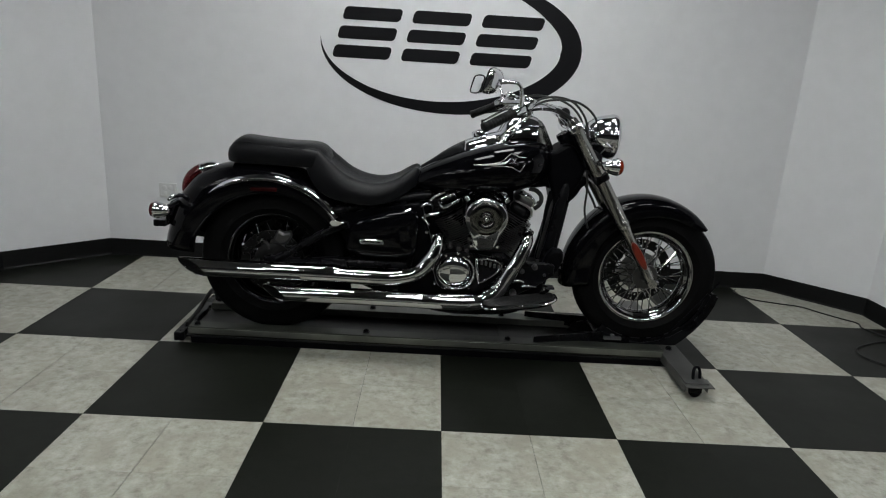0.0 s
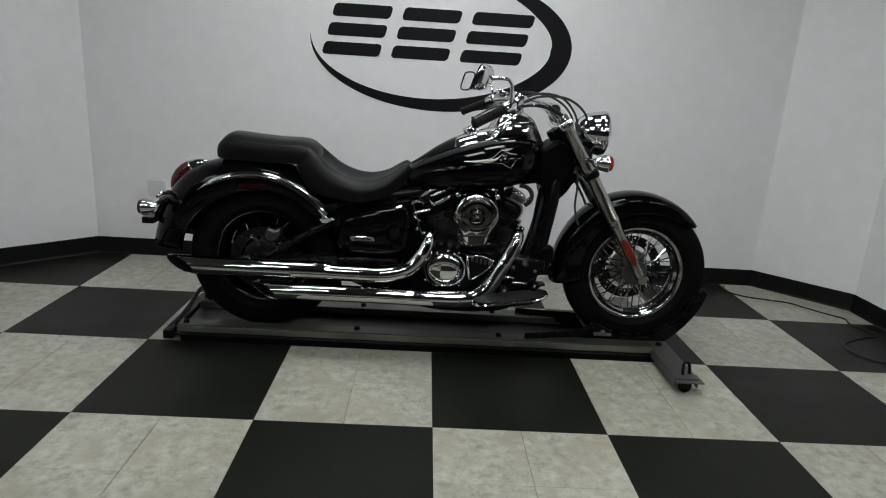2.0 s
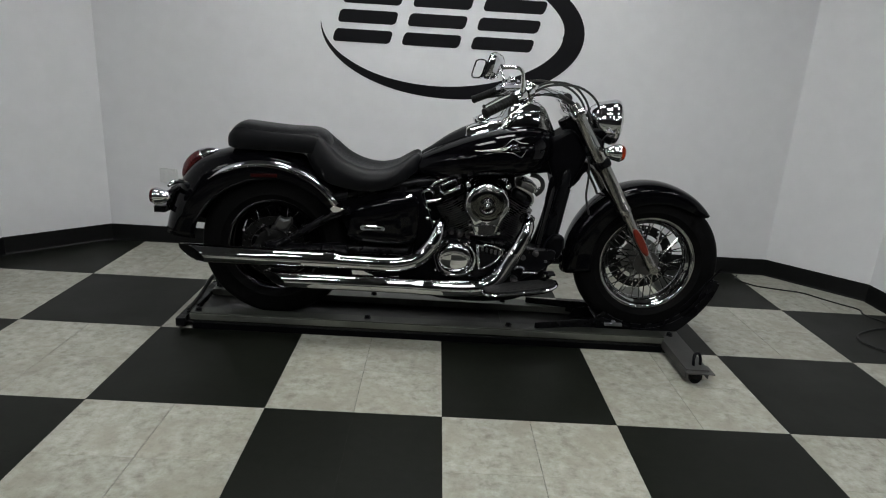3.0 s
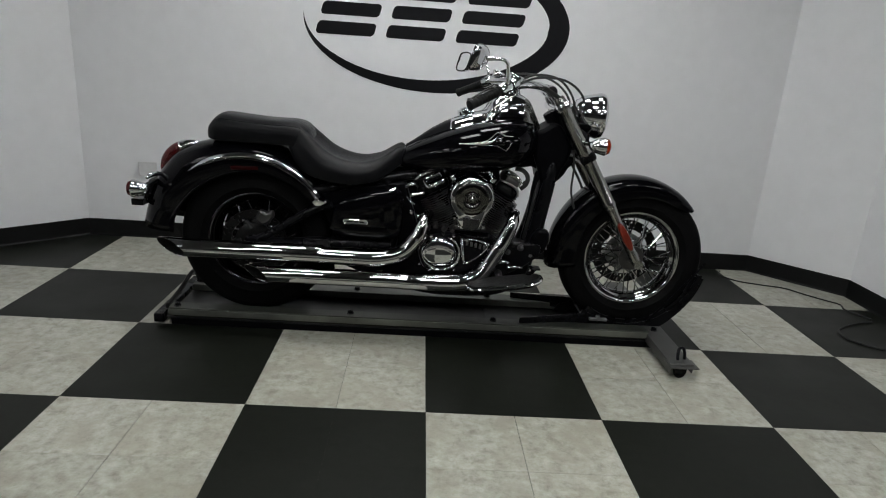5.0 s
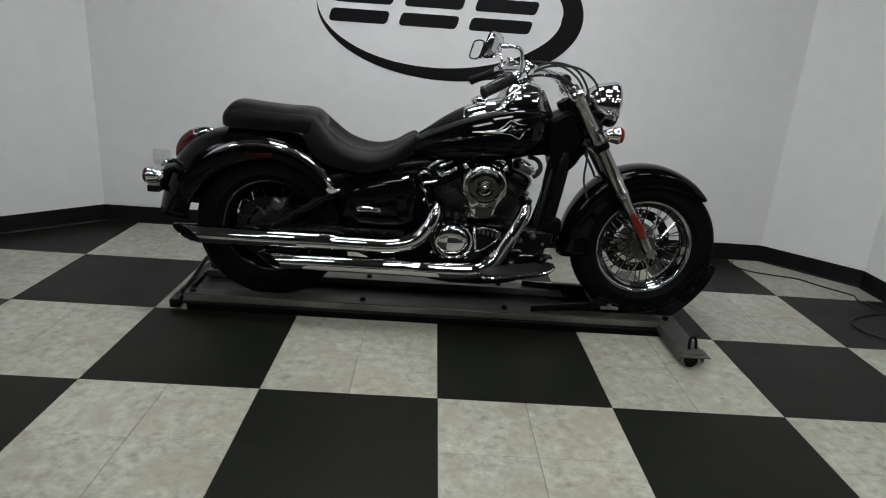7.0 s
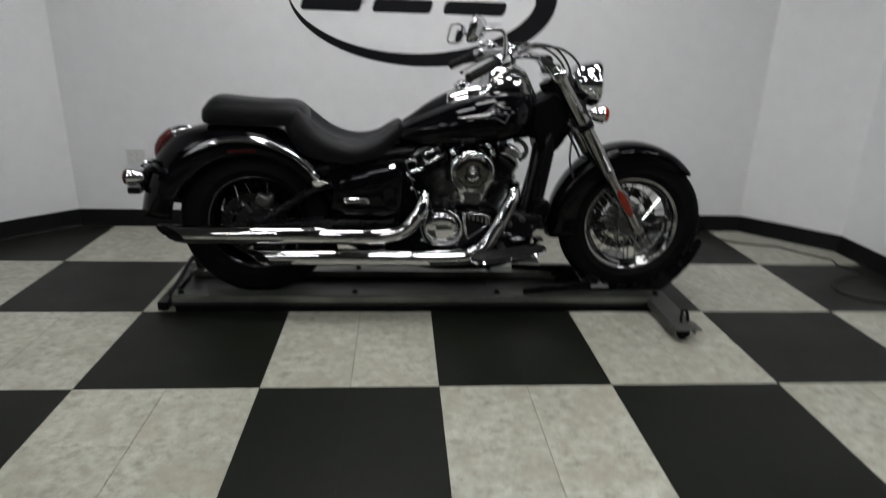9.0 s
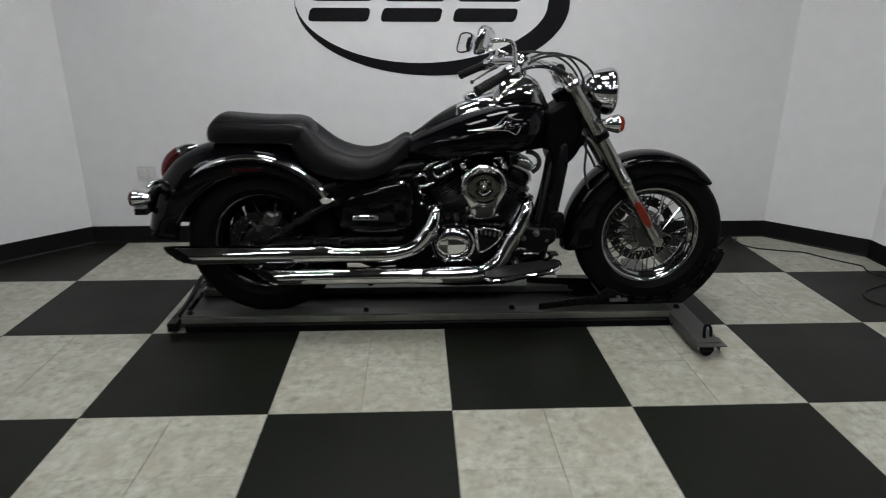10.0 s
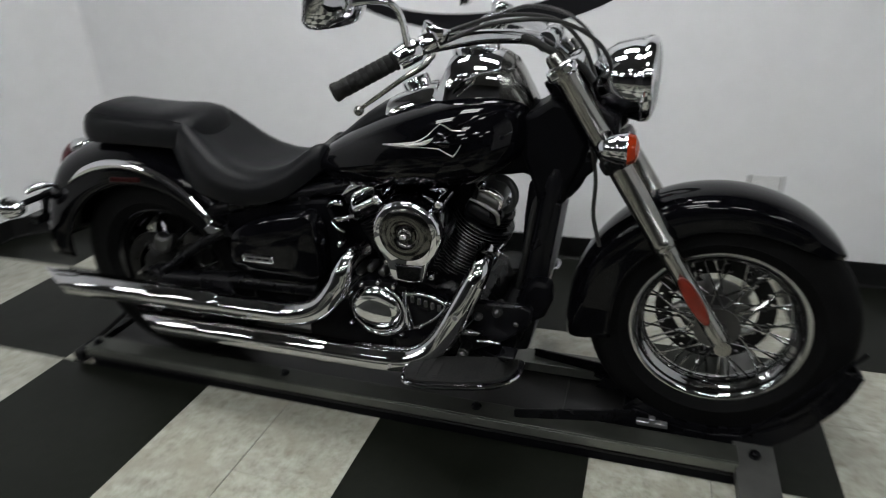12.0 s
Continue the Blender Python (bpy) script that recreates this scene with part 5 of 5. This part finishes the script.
sweep(bm, [(0.040 + 0.078 * math.cos(radians(a)), -0.192, 0.388 + 0.073 * math.sin(radians(a))) for a in range(-128, 82, 10)], [0.0035, 0.0066, 0.0074, 0.0066, 0.0035], 10, 2)
part("cover_ring", bm, CHROME, cover, "chrome crescent round the clutch cover")
bm = bmesh.new()
outline = [(0.122, 0.449), (0.150, 0.455), (0.178, 0.455), (0.208, 0.447), (0.231, 0.433), (0.222, 0.412), (0.202, 0.390), (0.172, 0.368), (0.140, 0.352), (0.130, 0.40)]
bridge(bm, [[Vector((0.165 + (a - 0.165) * f, v, 0.41 + (b - 0.41) * f)) for a, b in outline] for f, v in ((1, -0.180), (1, -0.196), (0.93, -0.203))])
sp_cover = part("sprocket_cover", bm, SATIN, cover, "black cover plate with a chrome edge", bevel=0.004)
bm = bmesh.new()
rim = [Vector((a, -0.1985, b)) for a, b in outline]
sweep(bm, rim + rim[:1], 0.0050, 10, 2)
part("edge_trim", bm, CHROME, sp_cover)
for k in range(5):
    a = 0.140 + 0.018 * k
    bm = bmesh.new()
    block(bm, (a, -0.2085, 0.432 - 0.004 * k), (a + 0.009, -0.1995, 0.450 - 0.004 * k))
    part("rib", bm, CASTDARK, sp_cover, bevel=0.002)
for x, z in ((0.139, 0.357), (0.126, 0.452), (0.231, 0.436), (0.088, 0.462), (0.045, 0.470), (-0.005, 0.458), (-0.040, 0.430), (-0.046, 0.335), (0.000, 0.314), (0.100, 0.318)):
    bm = bmesh.new()
    lathe(bm, [(0.0, 0.012), (0.0045, 0.011), (0.0072, 0.007), (0.0078, 0.0), (0.0, 0.0)], Matrix.Translation((x, -0.190 if x > 0.11 else -0.183, z)) @ NEAR, 12)
    part("cover_bolt", bm, CHROME, cover)
bm = bmesh.new()
sweep(bm, [(0.122, -0.198, 0.456), (0.126, -0.212, 0.420), (0.131, -0.215, 0.385), (0.138, -0.212, 0.358)], 0.0068, 10)
part("oil_line", bm, CHROME, engine)
# castings between the clutch cover and the cylinders
for x, z, r in ((-0.020, 0.482, 0.013), (0.012, 0.492, 0.011), (0.048, 0.486, 0.014), (0.082, 0.480, 0.010)):
    bm = bmesh.new()
    lathe(bm, [(0.0, 0.020), (r * 0.6, 0.018), (r, 0.010), (r, -0.03), (0.0, -0.03)], Matrix.Translation((x, -0.150, z)) @ NEAR, 14)
    part("case_boss", bm, CASTDARK, engine, "cast boss on the crankcase")
bm = bmesh.new()
lathe(bm, [(0.0, -0.04), (0.034, -0.04), (0.038, -0.03), (0.038, 0.05), (0.0, 0.05)], Matrix.Translation((0.345, -0.10, 0.335)) @ NEAR, 20)
slab(bm, [(0.29, 0.27), (0.40, 0.28), (0.42, 0.34), (0.38, 0.40), (0.30, 0.38)], -0.17, -0.08)
part("oil_filter", bm, PLASTIC, engine, bevel=0.01)
bm = bmesh.new()
sweep(bm, [(0.440, -0.06, 0.760), (0.436, -0.07, 0.70), (0.424, -0.08, 0.62), (0.412, -0.08, 0.54), (0.395, -0.08, 0.44)], 0.008, 8)
part("hose", bm, CABLE, engine)


# exhausts
def pipe(pts, radii, tip_at, end_r, cut):
    bm = bmesh.new()
    sweep(bm, pts, radii, 20)
    head_pipe = part("exhaust_pipe", bm, PIPECHROME, bike, "chrome exhaust header and silencer")
    x1, v, z = tip_at
    x0 = pts[-1][0]
    seg = 28
    bm = bmesh.new()
    outer, inner, deep = [], [], []
    base, root = [], []
    for k in range(seg):
        a = 2 * math.pi * k / seg
        y_, z_ = math.cos(a), math.sin(a)
        xe = x1 + cut * (0.45 * (1 - z_) / 2 + 0.9 * (1 - y_) / 2)
        outer.append(Vector((xe, v + end_r * y_, z + end_r * z_)))
        inner.append(Vector((xe + 0.002, v + (end_r - 0.004) * y_, z + (end_r - 0.004) * z_)))
        deep.append(Vector((xe + 0.10, v + (end_r - 0.006) * y_, z + (end_r - 0.006) * z_)))
        base.append(Vector((x0, v + end_r * y_, z + end_r * z_)))
        root.append(Vector((x0 + 0.03, v + (radii[-1] - 0.001) * y_, z + (radii[-1] - 0.001) * z_)))
    bridge(bm, [root, base, outer, inner, [q + Vector((0.012, 0, 0)) for q in inner]], caps=False)
    part("silencer", bm, PIPECHROME, head_pipe, "slash-cut chrome silencer")
    bm = bmesh.new()
    mouth = [Vector((q.x + 0.002, v + (q.y - v) * 0.985, z + (q.z - z) * 0.985)) for q in inner]
    V = bridge(bm, [mouth, deep], caps=False)
    bm.faces.new(V[-1])
    part("baffle", bm, PIPEDARK, head_pipe, "dark tail pipe mouth")
    return head_pipe


up = pipe([(-0.020, -0.12, 0.530), (-0.032, -0.175, 0.530), (-0.042, -0.210, 0.505), (-0.062, -0.222, 0.455), (-0.115, -0.230, 0.395), (-0.20, -0.232, 0.366), (-0.32, -0.232, 0.362), (-0.46, -0.232, 0.362)], [0.024, 0.025, 0.027, 0.028, 0.029, 0.030, 0.030, 0.031], (-1.132, -0.232, 0.366), 0.038, 0.130)
lo = pipe([(0.318, -0.12, 0.560), (0.326, -0.175, 0.555), (0.316, -0.208, 0.522), (0.275, -0.225, 0.435), (0.225, -0.232, 0.345), (0.175, -0.244, 0.300), (0.10, -0.248, 0.280), (0.0, -0.250, 0.277), (-0.10, -0.250, 0.277)], [0.024, 0.025, 0.027, 0.028, 0.028, 0.029, 0.029, 0.029, 0.029], (-0.775, -0.250, 0.280), 0.034, 0.105)
for head_pipe, pts in ((up, [(-0.044, -0.212, 0.500), (-0.062, -0.222, 0.455), (-0.115, -0.230, 0.395), (-0.20, -0.232, 0.366), (-0.32, -0.232, 0.362), (-0.47, -0.232, 0.364)]), (lo, [(0.314, -0.210, 0.515), (0.275, -0.225, 0.435), (0.225, -0.232, 0.345), (0.175, -0.244, 0.300), (0.10, -0.248, 0.280), (-0.11, -0.250, 0.278)])):
    bm = bmesh.new()
    sweep(bm, pts, [0.029, 0.0325, 0.0335, 0.034, 0.034, 0.034], 20)
    part("heat_shield", bm, PIPECHROME, head_pipe, "chrome heat shield")
    for q in (pts[1], pts[-2]):
        bm = bmesh.new()
        lathe(bm, [(0.0, 0.004), (0.006, 0.003), (0.006, 0.0), (0.0, 0.0)], Matrix.Translation((q[0], q[1] - 0.0325, q[2])) @ NEAR, 10)
        part("shield_bolt", bm, DULL, head_pipe)
bm = bmesh.new()
slab(bm, [(-0.52, 0.42), (-0.42, 0.42), (-0.38, 0.25), (-0.54, 0.25)], -0.20, -0.192)
part("silencer_bracket", bm, SATIN, bike, bevel=0.002)

# floorboards, pedal, side stand
for sgn in (-1, 1):
    F = Matrix.Translation((0.30, sgn * 0.305, 0.312)) @ Matrix.Rotation(radians(-9), 4, "Y")
    outline = [(-0.150, 0.045), (-0.152, 0.0), (-0.143, -0.035), (-0.115, -0.054), (-0.06, -0.060), (0.06, -0.058), (0.115, -0.044), (0.145, -0.015), (0.150, 0.020), (0.138, 0.048), (0.06, 0.055), (-0.08, 0.055)]
    dense = [(p.x, p.y) for p in spline([(a, b, 0) for a, b in outline + outline[:1]], 4)[:-1]]
    bm = bmesh.new()
    bridge(bm, [[F @ Vector((a * f, -sgn * b * f, z)) for a, b in dense] for f, z in ((0.94, -0.012), (0.985, -0.004), (0.985, 0.005), (0.96, 0.008))])
    fb = part("floorboard", bm, SATIN, bike, "black rider floorboard with a chrome bead")
    bm = bmesh.new()
    rim = [F @ Vector((a, -sgn * b, 0.002)) for a, b in dense]
    sweep(bm, rim + rim[:1], 0.0052, 8, 0)
    part("bead", bm, CHROME, fb, "chrome bead round the board")
    bm = bmesh.new()
    bridge(bm, [[F @ Vector((a * f, -sgn * b * f, z)) for a, b in dense] for f, z in ((0.945, 0.0075), (0.945, 0.011), (0.93, 0.013))])
    mat = part("rubber_mat", bm, GRIP, fb, "ribbed black rubber mat")
    for k in range(9):
        a = -0.115 + k * 0.0275
        bm = bmesh.new()
        block(bm, (a, -0.038, 0.0125), (a + 0.012, 0.040, 0.0138), F)
        part("rib", bm, GRIP, mat)
    bm = bmesh.new()
    sweep(bm, [(0.25, sgn * 0.13, 0.25), (0.26, sgn * 0.20, 0.262), (0.27, sgn * 0.27, 0.288)], 0.013, 8)
    sweep(bm, [(0.36, sgn * 0.13, 0.27), (0.37, sgn * 0.20, 0.285), (0.37, sgn * 0.27, 0.305)], 0.013, 8)
    part("board_bracket", bm, SATIN, fb)
bm = bmesh.new()
sweep(bm, [(0.30, -0.16, 0.285), (0.36, -0.22, 0.31), (0.40, -0.27, 0.345), (0.42, -0.29, 0.375)], 0.008, 8)
block(bm, (0.395, -0.315, 0.375), (0.435, -0.270, 0.383))
pedal = part("brake_pedal", bm, SATIN, bike, "black brake pedal", bevel=0.003)
bm = bmesh.new()
sweep(bm, [(0.250, -0.205, 0.358), (0.275, -0.214, 0.368), (0.300, -0.216, 0.374), (0.322, -0.210, 0.368)], [0.006, 0.0085, 0.0085, 0.005], 10)
part("pedal_link", bm, CHROME, pedal, "polished pedal linkage")
bm = bmesh.new()
sweep(bm, [(0.318, -0.215, 0.350), (0.346, -0.218, 0.353), (0.378, -0.214, 0.350)], [0.0045, 0.0068, 0.0045], 10)
part("pedal_rod", bm, CHROME, pedal)
for x, v, z, r in ((0.367, -0.205, 0.432, 0.010), (0.284, -0.232, 0.317, 0.011), (0.412, -0.185, 0.398, 0.008), (0.437, -0.165, 0.424, 0.009), (0.317, -0.195, 0.409, 0.009), (0.300, -0.180, 0.440, 0.008)):
    bm = bmesh.new()
    lathe(bm, [(0.0, 0.012), (r * 0.55, 0.0105), (r * 0.9, 0.007), (r, 0.0), (r * 1.3, -0.001), (r * 1.3, -0.05), (0.0, -0.05)], Matrix.Translation((x, v, z)) @ NEAR, 12)
    part("mount_bolt", bm, CASTDARK, pedal)
bm = bmesh.new()
slab(bm, [(0.262, 0.300), (0.300, 0.300), (0.385, 0.345), (0.448, 0.395), (0.452, 0.440), (0.425, 0.450), (0.372, 0.448), (0.310, 0.450), (0.292, 0.425), (0.300, 0.390), (0.262, 0.345)], -0.192, -0.170)
part("mount_plate", bm, SATIN, pedal, "black cast mounting plate", bevel=0.006)
bm = bmesh.new()
slab(bm, [(0.33, 0.25), (0.42, 0.33), (0.43, 0.40), (0.36, 0.39), (0.29, 0.30)], -0.13, 0.13)
part("lower_cover", bm, PLASTIC, bike, bevel=0.012)

# ---- the power cable on the floor ----
def cable_on_floor(pts, label):
    bm = bmesh.new()
    sweep(bm, [(x, y, 0.0045) for x, y in pts], 0.0042, 8)
    ob = mesh_object("power_cable", bm, CABLE)
    return tagged(ob, label, "cable")


cable_on_floor([(1.84, 1.78), (1.80, 1.70), (1.86, 1.60), (1.98, 1.55), (2.10, 1.51), (2.17, 1.42), (2.24, 1.34), (2.29, 1.28), (2.27, 1.20), (2.33, 1.08)], "thin black power cable lying along the wall on the tiles")
cable_on_floor([(2.30, 1.04), (2.18, 1.00), (2.05, 0.92), (2.02, 0.82), (2.10, 0.72), (2.25, 0.68), (2.38, 0.66)], "loop of thin black power cable on a black tile")

# ---- the floor: sub-floor and single tiles ----
bm = bmesh.new()
block(bm, (-XO - T, YS - T, -0.15), (XO + T, YN + 2 * T, -0.0032))
floor = setting("floor", bm, GROUT, "chequered floor of cream and black vinyl tiles")
Q = S / 2


def tile_mesh(name, mat, w=Q - 0.0016, d=Q - 0.0016):
    bm = bmesh.new()
    e = 0.0005 if mat is TILE_W else 0.00003
    rings = []
    for f, z in ((0, -0.0030), (0, -0.0008), (e, 0.0)):
        rings.append([Vector((-w / 2 + f, -d / 2 + f, z)), Vector((w / 2 - f, -d / 2 + f, z)), Vector((w / 2 - f, d / 2 - f, z)), Vector((-w / 2 + f, d / 2 - f, z))])
    bridge(bm, rings)
    me = bpy.data.meshes.new(name)
    bmesh.ops.recalc_face_normals(bm, faces=bm.faces[:])
    bm.to_mesh(me)
    bm.free()
    me.materials.append(mat)
    return me


TILES = (tile_mesh("black_tile", TILE_K, Q - 0.00004, Q - 0.00004), tile_mesh("cream_tile", TILE_W, Q - 0.0016, Q - 0.0005))
verts = ([], [])
for i in range(-20, 20):
    for j in range(-23, 7):
        x, y = (i + 0.5) * Q, (j + 0.5) * Q
        if j > 5:
            continue
        odd = (i // 2 + j // 2) % 2
        if j >= -10 and abs(x) < XW:
            ob = new("tile", TILES[odd])
            ob.parent = floor
            ob.location = (x, y, 0)
        else:
            verts[odd].append((x, y))
for odd in (0, 1):
    me = bpy.data.meshes.new("tile_rest")
    h = Q / 2 - 0.0008
    pts, faces = [], []
    for x, y in verts[odd]:
        n = len(pts)
        pts += [(x - h, y - h, 0), (x + h, y - h, 0), (x + h, y + h, 0), (x - h, y + h, 0), (x - h, y - h, -0.003), (x + h, y - h, -0.003), (x + h, y + h, -0.003), (x - h, y + h, -0.003)]
        faces += [(n, n + 1, n + 2, n + 3), (n, n + 4, n + 5, n + 1), (n + 1, n + 5, n + 6, n + 2), (n + 2, n + 6, n + 7, n + 3), (n + 3, n + 7, n + 4, n)]
    me.from_pydata(pts, [], faces)
    me.materials.append((TILE_K, TILE_W)[odd])
    ob = new("tiles_behind", me)
    ob.parent = floor
    tagged(ob, kind="stuff")
